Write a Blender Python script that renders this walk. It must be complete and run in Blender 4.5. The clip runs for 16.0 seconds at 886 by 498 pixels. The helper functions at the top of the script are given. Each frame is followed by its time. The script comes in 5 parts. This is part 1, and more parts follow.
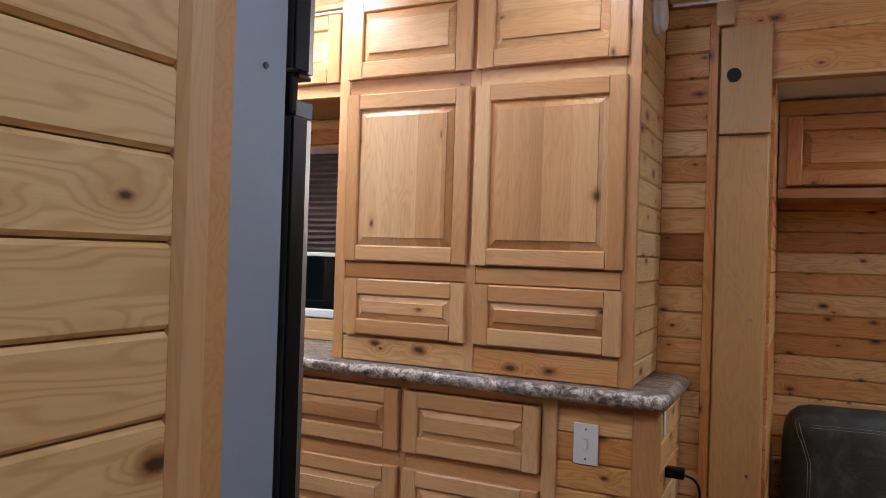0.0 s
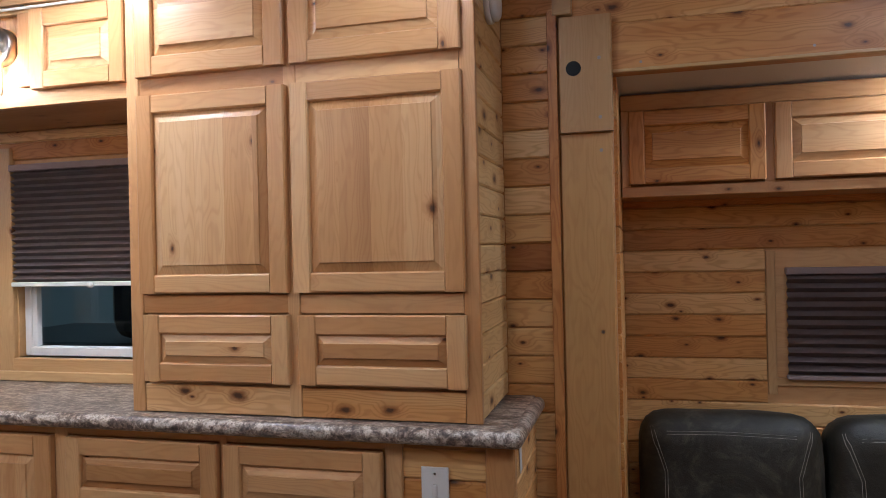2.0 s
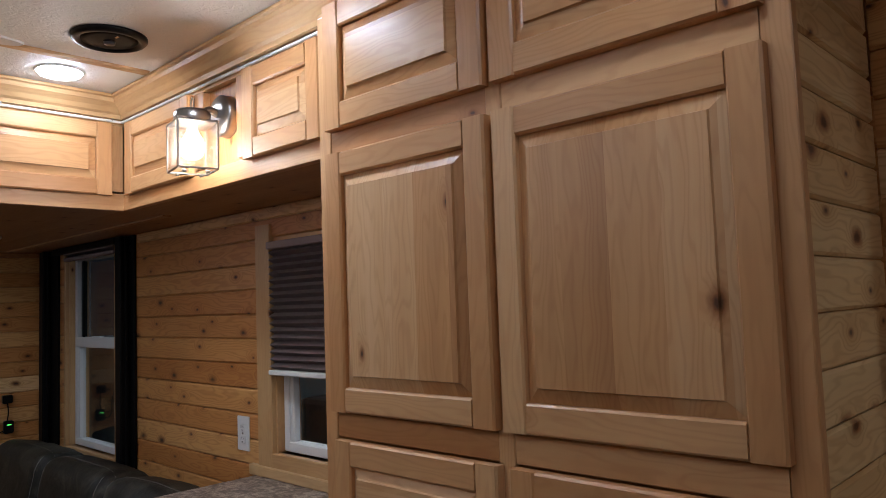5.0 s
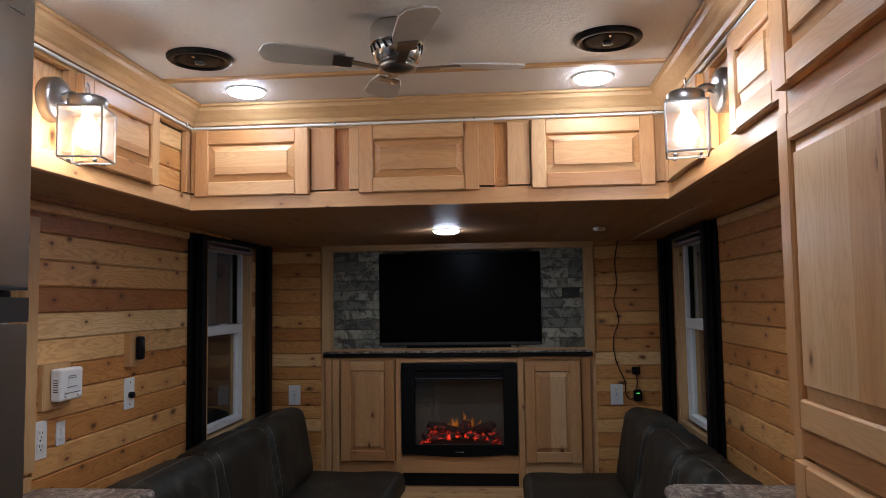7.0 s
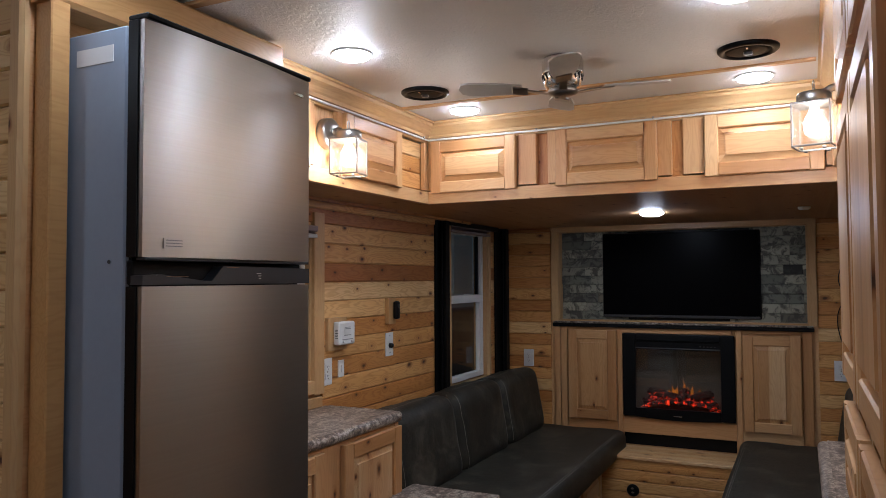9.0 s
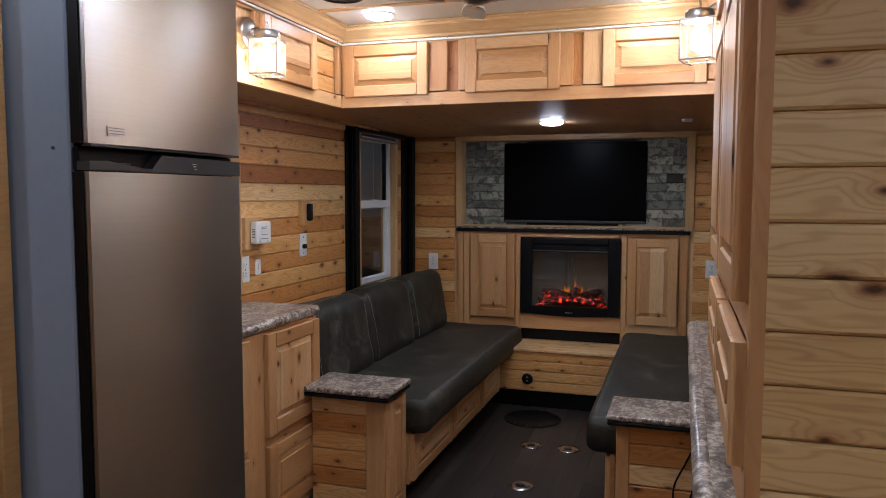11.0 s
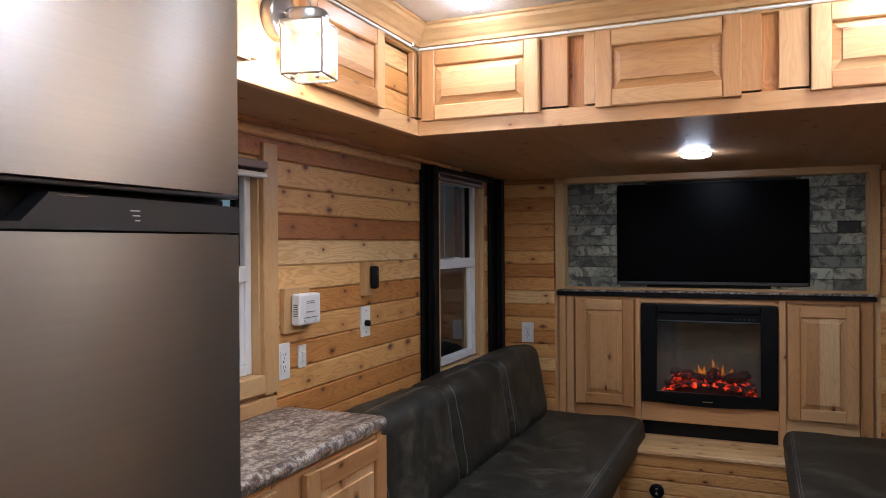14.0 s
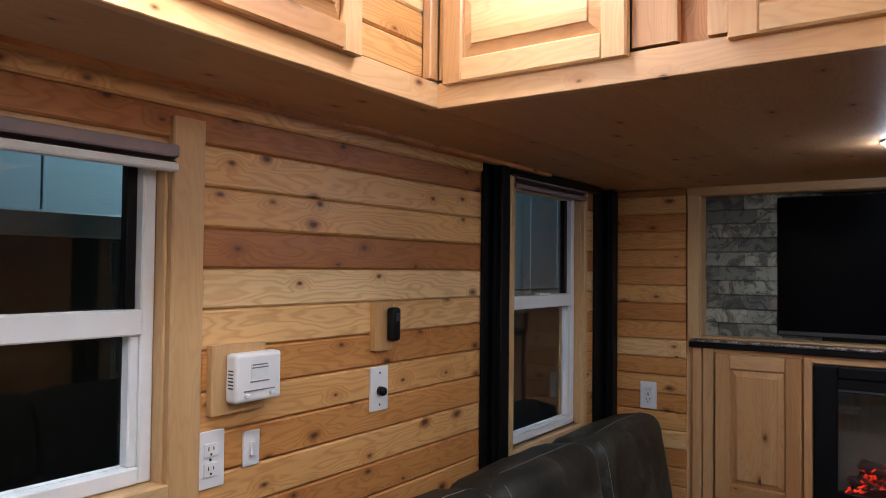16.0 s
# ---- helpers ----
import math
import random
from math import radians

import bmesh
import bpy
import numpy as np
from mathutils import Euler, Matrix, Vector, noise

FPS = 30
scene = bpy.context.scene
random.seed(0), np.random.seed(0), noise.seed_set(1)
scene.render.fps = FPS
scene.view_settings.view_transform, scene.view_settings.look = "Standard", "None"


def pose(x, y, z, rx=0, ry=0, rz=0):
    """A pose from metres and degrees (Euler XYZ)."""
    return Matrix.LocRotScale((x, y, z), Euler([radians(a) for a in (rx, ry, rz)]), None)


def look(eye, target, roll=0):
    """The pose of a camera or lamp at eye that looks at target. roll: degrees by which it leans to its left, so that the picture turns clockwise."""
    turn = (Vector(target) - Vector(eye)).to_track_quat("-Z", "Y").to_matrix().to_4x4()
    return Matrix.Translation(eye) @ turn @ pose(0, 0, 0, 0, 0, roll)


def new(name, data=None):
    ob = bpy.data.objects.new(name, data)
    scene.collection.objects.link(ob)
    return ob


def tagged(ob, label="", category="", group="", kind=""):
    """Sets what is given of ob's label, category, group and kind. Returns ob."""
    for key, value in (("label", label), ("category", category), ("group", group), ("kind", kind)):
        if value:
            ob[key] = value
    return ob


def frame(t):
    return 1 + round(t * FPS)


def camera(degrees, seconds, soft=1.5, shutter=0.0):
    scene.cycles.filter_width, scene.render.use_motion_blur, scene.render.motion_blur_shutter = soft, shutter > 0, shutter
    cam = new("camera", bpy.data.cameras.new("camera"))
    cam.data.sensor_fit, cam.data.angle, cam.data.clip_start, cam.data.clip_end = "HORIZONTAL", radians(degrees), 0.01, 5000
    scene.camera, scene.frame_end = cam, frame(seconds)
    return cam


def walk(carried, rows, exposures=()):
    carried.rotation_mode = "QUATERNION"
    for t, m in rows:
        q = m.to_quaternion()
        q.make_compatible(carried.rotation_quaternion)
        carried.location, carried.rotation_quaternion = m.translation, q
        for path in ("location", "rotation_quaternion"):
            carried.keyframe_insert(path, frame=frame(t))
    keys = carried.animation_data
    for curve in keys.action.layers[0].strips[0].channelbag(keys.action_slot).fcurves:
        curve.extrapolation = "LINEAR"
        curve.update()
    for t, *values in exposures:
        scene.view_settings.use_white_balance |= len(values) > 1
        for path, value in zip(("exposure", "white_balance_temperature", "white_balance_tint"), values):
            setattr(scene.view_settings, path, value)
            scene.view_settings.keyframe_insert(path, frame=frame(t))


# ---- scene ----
cam = camera(62.2, 16.0, soft=0.9)
PATH = [
    (0, (-0.042, 0.179, 1.262), (-0.922, 1.975, 1.273), 1.8),
    (0.5, (-0.065, 0.153, 1.285), (-0.776, 2.022, 1.32), 2.0),
    (1, (-0.088, 0.206, 1.284), (-0.615, 2.134, 1.347), 1.9),
    (1.5, (-0.09, 0.322, 1.308), (-0.572, 2.262, 1.369), 0.7),
    (2, (-0.078, 0.472, 1.334), (-0.592, 2.405, 1.333), -1.3),
    (2.5, (-0.073, 0.549, 1.339), (-0.681, 2.453, 1.277), -1.4),
    (3, (-0.088, 0.646, 1.362), (-0.746, 2.533, 1.268), -0.9),
    (3.2, (-0.1, 0.716, 1.368), (-0.778, 2.595, 1.275), -0.8),
    (5.3, (-0.179, 1.343, 1.451), (-1.635, 2.702, 1.635), -2.1),
    (5.5, (-0.212, 1.416, 1.452), (-1.72, 2.714, 1.656), -2.1),
    (6, (-0.243, 1.537, 1.464), (-2.049, 2.368, 1.682), -1.5),
    (6.5, (-0.156, 1.659, 1.44), (-2.137, 1.879, 1.607), -0.6),
    (7, (-0.052, 1.707, 1.454), (-2.039, 1.53, 1.591), -0.8),
    (7.5, (0.111, 1.783, 1.455), (-1.829, 1.32, 1.597), -1.8),
    (8, (0.187, 1.954, 1.466), (-1.672, 1.229, 1.599), -0.4),
    (8.5, (0.264, 2.068, 1.462), (-1.551, 1.237, 1.576), 0.4),
    (9, (0.426, 2.113, 1.436), (-1.37, 1.236, 1.519), -0.3),
    (9.5, (0.585, 2.15, 1.404), (-1.209, 1.266, 1.402), -0.6),
    (10, (0.638, 2.156, 1.378), (-1.193, 1.355, 1.294), -0.1),
    (12.3, (0.38, 2.004, 1.39), (-1.549, 1.495, 1.245), -0.5),
    (12.5, (0.31, 1.982, 1.4), (-1.603, 1.414, 1.268), 0.2),
    (13, (0.129, 1.856, 1.398), (-1.755, 1.191, 1.302), 1.0),
    (13.5, (-0.02, 1.691, 1.412), (-1.913, 1.046, 1.366), 0.9),
    (14, (-0.272, 1.658, 1.408), (-2.109, 0.867, 1.397), -0.4),
    (14.5, (-0.552, 1.619, 1.421), (-2.303, 0.652, 1.436), -1.7),
    (15, (-0.789, 1.536, 1.426), (-2.501, 0.504, 1.47), -1.9),
    (15.5, (-1.023, 1.519, 1.416), (-2.694, 0.422, 1.481), -1.8),
    (16, (-1.235, 1.511, 1.432), (-2.876, 0.369, 1.486), 0.6),
]
walk(cam, [(t, look(eye, target, roll)) for t, eye, target, roll in PATH],
     [(0.0, 0.74), (1.5, 0.6), (3.2, 0.4), (5.3, -0.52), (6.2, -0.52), (7.0, -0.45), (8.5, -0.38), (9.5, 0.02), (10.2, 0.28), (12.3, 0.25), (13.0, 0.15), (14.0, 0.35), (16.0, 0.44)])
# ---------------------------------------------------------------- light
world = bpy.data.worlds.new("night")
scene.world = world
world.use_nodes = True
world.node_tree.nodes["Background"].inputs[0].default_value = (0.25, 0.35, 0.5, 1)
world.node_tree.nodes["Background"].inputs[1].default_value = 0.02


def lamp(name, kind, place, power, colour, size=0.1, target=None):
    data = bpy.data.lights.new(name, kind)
    data.energy, data.color = power, colour
    if kind == "AREA":
        data.shape, data.size = "DISK", size
    else:
        data.shadow_soft_size = size
    ob = new(name, data)
    ob.matrix_world = look(place, target or (place[0], place[1], place[2] - 1))
    return ob


WARM = (1.0, 0.975, 1.12)
CEIL = 2.14          # ceiling height
# The last three are out of view, added to light entry and hall.
CANS = [(-2.33, 0.87), (-2.33, 1.98), (-1.48, 0.87), (-1.48, 1.98), (-0.55, 0.95), (-0.55, 1.9), (0.85, 0.9), (0.75, 1.9), (0.12, 0.3)]
LANTERNS = [(-1.743, 0.685, 1), (-1.9, 2.155, -1)]
for lx, ly, side in LANTERNS:
    lamp("lantern_bulb_lamp", "POINT", (lx, ly, 1.868), 0.74, WARM, 0.02)
# Unseen fill lamps, added to light the shop walls outside the windows.
lamp("yard_lamp", "AREA", (-6.0, -2.2, 5.2), 120.0, (0.55, 0.85, 1.0), 0.6, (-6.5, -4.0, 1.8))
lamp("yard_lamp", "AREA", (-3.0, 6.6, 5.2), 50.0, (0.6, 0.85, 1.0), 0.6, (-3.0, 8.0, 1.0))

# ---------------------------------------------------------------- materials


class Nodes:
    """A small wrapper to write node trees briefly."""

    def __init__(self, name):
        self.mat = bpy.data.materials.new(name)
        self.mat.use_nodes = True
        self.tree = self.mat.node_tree
        self.bsdf = self.tree.nodes["Principled BSDF"]

    def add(self, kind, **settings):
        node = self.tree.nodes.new("ShaderNode" + kind)
        for key, value in settings.items():
            setattr(node, key, value)
        return node

    def put(self, socket, value):
        if hasattr(value, "is_output"):
            self.tree.links.new(value, socket)
        else:
            socket.default_value = value

    def math(self, op, a, b=0.0, c=0.0):
        node = self.add("Math", operation=op)
        for i, v in enumerate((a, b, c)):
            self.put(node.inputs[i], v)
        return node.outputs[0]

    def mix(self, f, a, b, blend="MIX"):
        node = self.add("Mix", data_type="RGBA", blend_type=blend)
        for i, v in ((0, f), (6, a), (7, b)):
            self.put(node.inputs[i], (*v, 1) if isinstance(v, tuple) and len(v) == 3 else v)
        return node.outputs[2]

    def ramp(self, f, stops):
        node = self.add("ValToRGB")
        self.put(node.inputs[0], f)
        el = node.color_ramp.elements
        while len(el) < len(stops):
            el.new(0.5)
        for e, (p, c) in zip(el, stops):
            e.position, e.color = p, (*c, 1) if isinstance(c, tuple) else (c, c, c, 1)
        return node.outputs[0]

    def coords(self, scale, jitter=True):
        """Object coordinates, shifted at random for each object, then stretched."""
        out = self.add("TexCoord").outputs["Object"]
        if jitter:
            rnd = self.add("ObjectInfo").outputs["Random"]
            mul = self.add("VectorMath", operation="MULTIPLY")
            comb = self.add("CombineXYZ")
            for i, k in enumerate((37.0, 91.0, 53.0)):
                self.put(comb.inputs[i], self.math("MULTIPLY", rnd, k))
            add = self.add("VectorMath", operation="ADD")
            self.put(add.inputs[0], out)
            self.put(add.inputs[1], comb.outputs[0])
            out = add.outputs[0]
        mul = self.add("VectorMath", operation="MULTIPLY")
        self.put(mul.inputs[0], out)
        mul.inputs[1].default_value = scale
        return mul.outputs[0]

    def noise(self, vec, scale=1.0, detail=4.0, rough=0.55, distort=0.0):
        node = self.add("TexNoise")
        self.put(node.inputs["Vector"], vec)
        for key, v in (("Scale", scale), ("Detail", detail), ("Roughness", rough), ("Distortion", distort)):
            node.inputs[key].default_value = v
        return node.outputs[0]

    def bump(self, height, strength=0.2, distance=0.002):
        node = self.add("Bump")
        node.inputs["Strength"].default_value, node.inputs["Distance"].default_value = strength, distance
        self.put(node.inputs["Height"], height)
        self.put(self.bsdf.inputs["Normal"], node.outputs[0])

    def done(self, colour=None, rough=None, metal=0.0, spec=None, coat=None):
        if colour is not None:
            self.put(self.bsdf.inputs["Base Color"], (*colour, 1) if isinstance(colour, tuple) else colour)
        if rough is not None:
            self.put(self.bsdf.inputs["Roughness"], rough)
        self.bsdf.inputs["Metallic"].default_value = metal
        if spec is not None:
            self.bsdf.inputs["Specular IOR Level"].default_value = spec
        if coat is not None:
            self.bsdf.inputs["Coat Weight"].default_value, self.bsdf.inputs["Coat Roughness"].default_value = coat
        return self.mat


def wood(name, tones, knots=0.55, strips=0.0, gloss=0.42, streak=0.5, size=1.0, pores=0.16):
    """Sawn wood with its length along local X: tones from pale to dark, knots, growth lines, glued strips."""
    n = Nodes(name)
    rnd = n.add("ObjectInfo").outputs["Random"]
    geo = n.add("TexCoord").outputs["Object"]
    sep = n.add("SeparateXYZ")
    n.put(sep.inputs[0], geo)
    tone = rnd
    shift = n.math("MULTIPLY", rnd, 71.0)
    if strips:
        idx = n.math("FLOOR", n.math("ADD", n.math("DIVIDE", sep.outputs[1], strips), n.math("MULTIPLY", rnd, 9.0)))
        wn = n.add("TexWhiteNoise", noise_dimensions="1D")
        n.put(wn.inputs["W"], n.math("ADD", idx, n.math("MULTIPLY", rnd, 13.0)))
        tone = wn.outputs[0]
        shift = n.math("MULTIPLY", wn.outputs[0], 83.0)
    comb = n.add("CombineXYZ")
    n.put(comb.inputs[0], n.math("ADD", sep.outputs[0], shift))
    n.put(comb.inputs[1], n.math("ADD", sep.outputs[1], n.math("MULTIPLY", shift, 0.37)))
    n.put(comb.inputs[2], sep.outputs[2])

    def scaled(v):
        mul = n.add("VectorMath", operation="MULTIPLY")
        n.put(mul.inputs[0], comb.outputs[0])
        mul.inputs[1].default_value = v
        return mul.outputs[0]

    # knots: sparse cells with dark hearts that bend the growth lines
    vor = n.add("TexVoronoi", feature="F1", voronoi_dimensions="2D")
    n.put(vor.inputs["Vector"], scaled((6.5, 12.0, 1.0)))
    vor.inputs["Scale"].default_value = 1.0
    vor.inputs["Randomness"].default_value = 1.0
    sepc = n.add("SeparateColor")
    n.put(sepc.inputs[0], vor.outputs["Color"])
    keep = n.math("LESS_THAN", sepc.outputs[0], knots * 0.62)
    ragged = n.math("MULTIPLY_ADD", n.math("SUBTRACT", n.noise(scaled((38.0, 60.0, 60.0)), 1.0, 3.0), 0.5), 0.14 * size, n.math("MULTIPLY", vor.outputs["Distance"], n.math("MULTIPLY_ADD", sepc.outputs[1], 1.3, 0.55)))
    heart = n.math("MULTIPLY", n.ramp(ragged, [(0.0, 1.0), (0.08 * size, 1.0), (0.12 * size, 0.6), (0.18 * size, 0.0)]), keep)
    halo = n.math("MULTIPLY", n.ramp(vor.outputs["Distance"], [(0.0, 1.0), (0.45 * size, 0.0)]), keep)
    # growth lines
    warp = n.noise(scaled((1.6, 9.0, 9.0)), 1.0, 3.0)
    lines = n.add("TexWave", wave_type="BANDS", bands_direction="Y", wave_profile="SIN")
    vec = n.add("VectorMath", operation="ADD")
    n.put(vec.inputs[0], scaled((0.35, 16.0, 16.0)))
    wv = n.add("CombineXYZ")
    n.put(wv.inputs[1], n.math("MULTIPLY_ADD", halo, 0.9, n.math("MULTIPLY", warp, 5.0)))
    n.put(vec.inputs[1], wv.outputs[0])
    n.put(lines.inputs["Vector"], vec.outputs[0])
    lines.inputs["Scale"].default_value = 1.1
    lines.inputs["Distortion"].default_value = 1.2
    lines.inputs["Detail"].default_value = 2.0
    fine = n.noise(scaled((4.0, 170.0, 170.0)), 1.0, 5.0, 0.65)
    broad = n.noise(scaled((0.8, 13.0, 13.0)), 1.0, 3.0)
    t = n.math("ADD", n.math("MULTIPLY_ADD", tone, 0.75, 0.05), n.math("MULTIPLY", n.math("SUBTRACT", broad, 0.5), 0.95))
    col = n.ramp(t, tones)
    dark = n.mix(1.0, col, (0.62, 0.45, 0.32), "MULTIPLY")
    f = n.math("MULTIPLY", n.ramp(lines.outputs["Fac"], [(0.0, 0.0), (0.55, 0.15), (1.0, 1.0)]), streak)
    col = n.mix(f, col, dark)
    col = n.mix(n.math("MULTIPLY", n.ramp(fine, [(0.35, 1.0), (0.65, 0.0)]), pores), col, dark)
    col = n.mix(n.math("MULTIPLY", halo, 0.6), col, dark)
    core = n.math("MULTIPLY", n.ramp(ragged, [(0.0, 1.0), (0.04 * size, 1.0), (0.085 * size, 0.0)]), keep)
    col = n.mix(n.math("MULTIPLY", heart, 0.85), col, (0.22, 0.075, 0.02))
    col = n.mix(n.math("MULTIPLY", core, 0.9), col, (0.045, 0.016, 0.006))
    n.bump(n.math("ADD", n.math("MULTIPLY", fine, 0.6), n.math("MULTIPLY", lines.outputs["Fac"], 0.25)), pores, 0.0012)
    return n.done(col, n.math("MULTIPLY_ADD", fine, 0.22, gloss - 0.08), spec=0.42)


PALE, MID, HONEY, BROWN = (0.752, 0.482, 0.237), (0.662, 0.345, 0.129), (0.547, 0.232, 0.0714), (0.317, 0.117, 0.0361)
CEDAR = wood("cedar_boards", [(0.1, PALE), (0.33, MID), (0.6, HONEY), (0.92, BROWN)], 1.0, 0.0, 0.42, 0.48, 0.75)
CEDAR_PALE = wood("pale_sapwood_cedar", [(0.0, (0.836, 0.577, 0.294)), (0.55, (0.775, 0.474, 0.2)), (1.0, (0.673, 0.355, 0.126))], 0.8, 0.0, 0.42, 0.48, 0.66)
CEDAR_MID = wood("golden_cedar", [(0.0, (0.734, 0.417, 0.158)), (0.5, (0.658, 0.33, 0.11)), (1.0, (0.571, 0.258, 0.0788))], 1.05, 0.0, 0.42, 0.48, 0.74)
CEDAR_HONEY = wood("honey_cedar", [(0.0, (0.643, 0.314, 0.103)), (0.5, (0.561, 0.247, 0.0735)), (1.0, (0.449, 0.18, 0.0494))], 1.15, 0.0, 0.42, 0.48, 0.76)
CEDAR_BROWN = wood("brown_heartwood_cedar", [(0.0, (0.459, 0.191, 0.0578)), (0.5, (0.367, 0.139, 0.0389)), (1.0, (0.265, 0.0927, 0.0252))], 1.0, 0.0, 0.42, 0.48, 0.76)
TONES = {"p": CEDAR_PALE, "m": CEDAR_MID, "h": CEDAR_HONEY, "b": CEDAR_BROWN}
MIXED, TONED = [CEDAR_PALE, CEDAR_MID, CEDAR_MID, CEDAR_HONEY], random.Random(31)
ALDER = wood("clear_alder", [(0.0, (0.66, 0.401, 0.194)), (0.4, (0.58, 0.312, 0.135)), (0.9, (0.446, 0.208, 0.0779))], 0.12, 0.0, 0.36, 0.2, 0.6, 0.09)
PANEL = wood("glued_panel", [(0.0, (0.687, 0.442, 0.234)), (0.45, (0.59, 0.321, 0.138)), (0.95, (0.402, 0.185, 0.0708))], 0.2, 0.085, 0.36, 0.24, 0.7, 0.09)
UNDER = wood("ply_underside", [(0.0, (0.56, 0.315, 0.15)), (0.5, (0.48, 0.255, 0.115)), (0.9, (0.4, 0.2, 0.085))], 0.3, 0.0, 0.5, 0.2, 0.6, 0.1)
PALEPINE = wood("pale_pine_boards", [(0.0, (0.724, 0.522, 0.257)), (0.5, (0.666, 0.44, 0.198)), (0.95, (0.549, 0.333, 0.133))], 0.75, 0.0, 0.4, 0.42, 0.8, 0.14)
TRIM = wood("trim_wood", [(0.0, (0.613, 0.4, 0.194)), (0.5, (0.554, 0.338, 0.155)), (0.9, (0.465, 0.261, 0.107))], 0.1, 0.0, 0.38, 0.16, 0.6, 0.1)


def granite():
    n = Nodes("granite_laminate")
    v = n.coords((1, 1, 1), False)
    st = n.coords((14, 34, 34), False)
    a = n.noise(st, 1.0, 6.0, 0.7, 0.6)
    b = n.noise(v, 55.0, 5.0, 0.7, 0.4)
    c = n.noise(v, 210.0, 2.0)
    col = n.ramp(n.math("MULTIPLY_ADD", b, 0.55, n.math("MULTIPLY", a, 0.5)),
                 [(0.36, (0.02, 0.016, 0.014)), (0.46, (0.085, 0.06, 0.05)), (0.53, (0.26, 0.2, 0.16)), (0.6, (0.6, 0.53, 0.45)), (0.72, (0.2, 0.14, 0.11))])
    col = n.mix(n.math("MULTIPLY", n.ramp(c, [(0.5, 0.0), (0.62, 1.0)]), 0.45), col, (0.03, 0.024, 0.022))
    n.bump(b, 0.05, 0.001)
    return n.done(col, 0.28)


def plain(name, colour, rough, metal=0.0, var=0.12, scale=18.0, bump=0.06, coat=None, spec=None):
    n = Nodes(name)
    v = n.coords((1, 1, 1))
    a, b = n.noise(v, scale, 5.0), n.noise(v, scale * 9, 3.0)
    col = n.mix(n.math("MULTIPLY", a, 1.0), tuple(c * (1 - var) for c in colour), tuple(min(1, c * (1 + var)) for c in colour))
    n.bump(n.math("MULTIPLY_ADD", b, 0.5, a), bump, 0.001)
    return n.done(col, n.math("MULTIPLY_ADD", b, 0.1, rough - 0.05), metal, spec, coat)


def brushed(name, colour, rough):
    n = Nodes(name)
    f = n.noise(n.coords((260.0, 1.0, 1.0)), 1.0, 2.0)
    g = n.noise(n.coords((1, 1, 1)), 5.0, 3.0)
    col = n.mix(f, tuple(c * 0.94 for c in colour), tuple(c * 1.05 for c in colour))
    n.bsdf.inputs["Anisotropic"].default_value = 0.65
    tan = n.add("CombineXYZ")
    tan.inputs[2].default_value = 1.0
    n.put(n.bsdf.inputs["Tangent"], tan.outputs[0])
    n.bump(g, 0.015, 0.01)
    return n.done(col, n.math("MULTIPLY_ADD", g, 0.08, rough), 1.0)


def leather():
    n = Nodes("brown_leather")
    v = n.coords((1, 1, 1))
    vor = n.add("TexVoronoi", feature="DISTANCE_TO_EDGE")
    n.put(vor.inputs["Vector"], v)
    vor.inputs["Scale"].default_value = 260.0
    a, b = n.noise(v, 5.5, 8.0, 0.72, 1.2), n.noise(v, 24.0, 5.0, 0.6, 0.6)
    col = n.ramp(a, [(0.3, (0.011, 0.01, 0.0075)), (0.52, (0.03, 0.027, 0.02)), (0.68, (0.085, 0.075, 0.055))])
    n.bump(n.math("ADD", n.math("MULTIPLY", vor.outputs["Distance"], 0.6), n.math("MULTIPLY", b, 2.2)), 0.4, 0.003)
    return n.done(col, n.math("MULTIPLY_ADD", a, 0.22, 0.4), spec=0.3)


def ceiling_vinyl():
    n = Nodes("ceiling_vinyl")
    v = n.coords((1, 1, 1), False)
    a, b = n.noise(v, 55.0, 4.0, 0.6, 1.0), n.noise(v, 3.0, 4.0)
    col = n.mix(b, (0.66, 0.635, 0.6), (0.75, 0.725, 0.69))
    n.bump(a, 0.6, 0.005)
    return n.done(col, 0.48)


def stone():
    n = Nodes("stacked_stone")
    rnd = n.add("ObjectInfo").outputs["Random"]
    v = n.coords((1, 1, 1))
    a, b = n.noise(v, 14.0, 6.0, 0.7, 1.2), n.noise(v, 90.0, 4.0, 0.7)
    base = n.ramp(rnd, [(0.0, (0.24, 0.24, 0.19)), (0.4, (0.42, 0.4, 0.31)), (0.62, (0.19, 0.195, 0.16)), (0.78, (0.11, 0.11, 0.09)), (0.88, (0.24, 0.2, 0.14)), (0.94, (0.02, 0.02, 0.02))])
    col = n.mix(n.math("MULTIPLY", n.ramp(a, [(0.47, 0.0), (0.58, 1.0)]), 0.85), base, (0.05, 0.05, 0.044))
    n.bump(n.math("ADD", a, n.math("MULTIPLY", b, 0.4)), 0.6, 0.008)
    return n.done(col, 0.75)


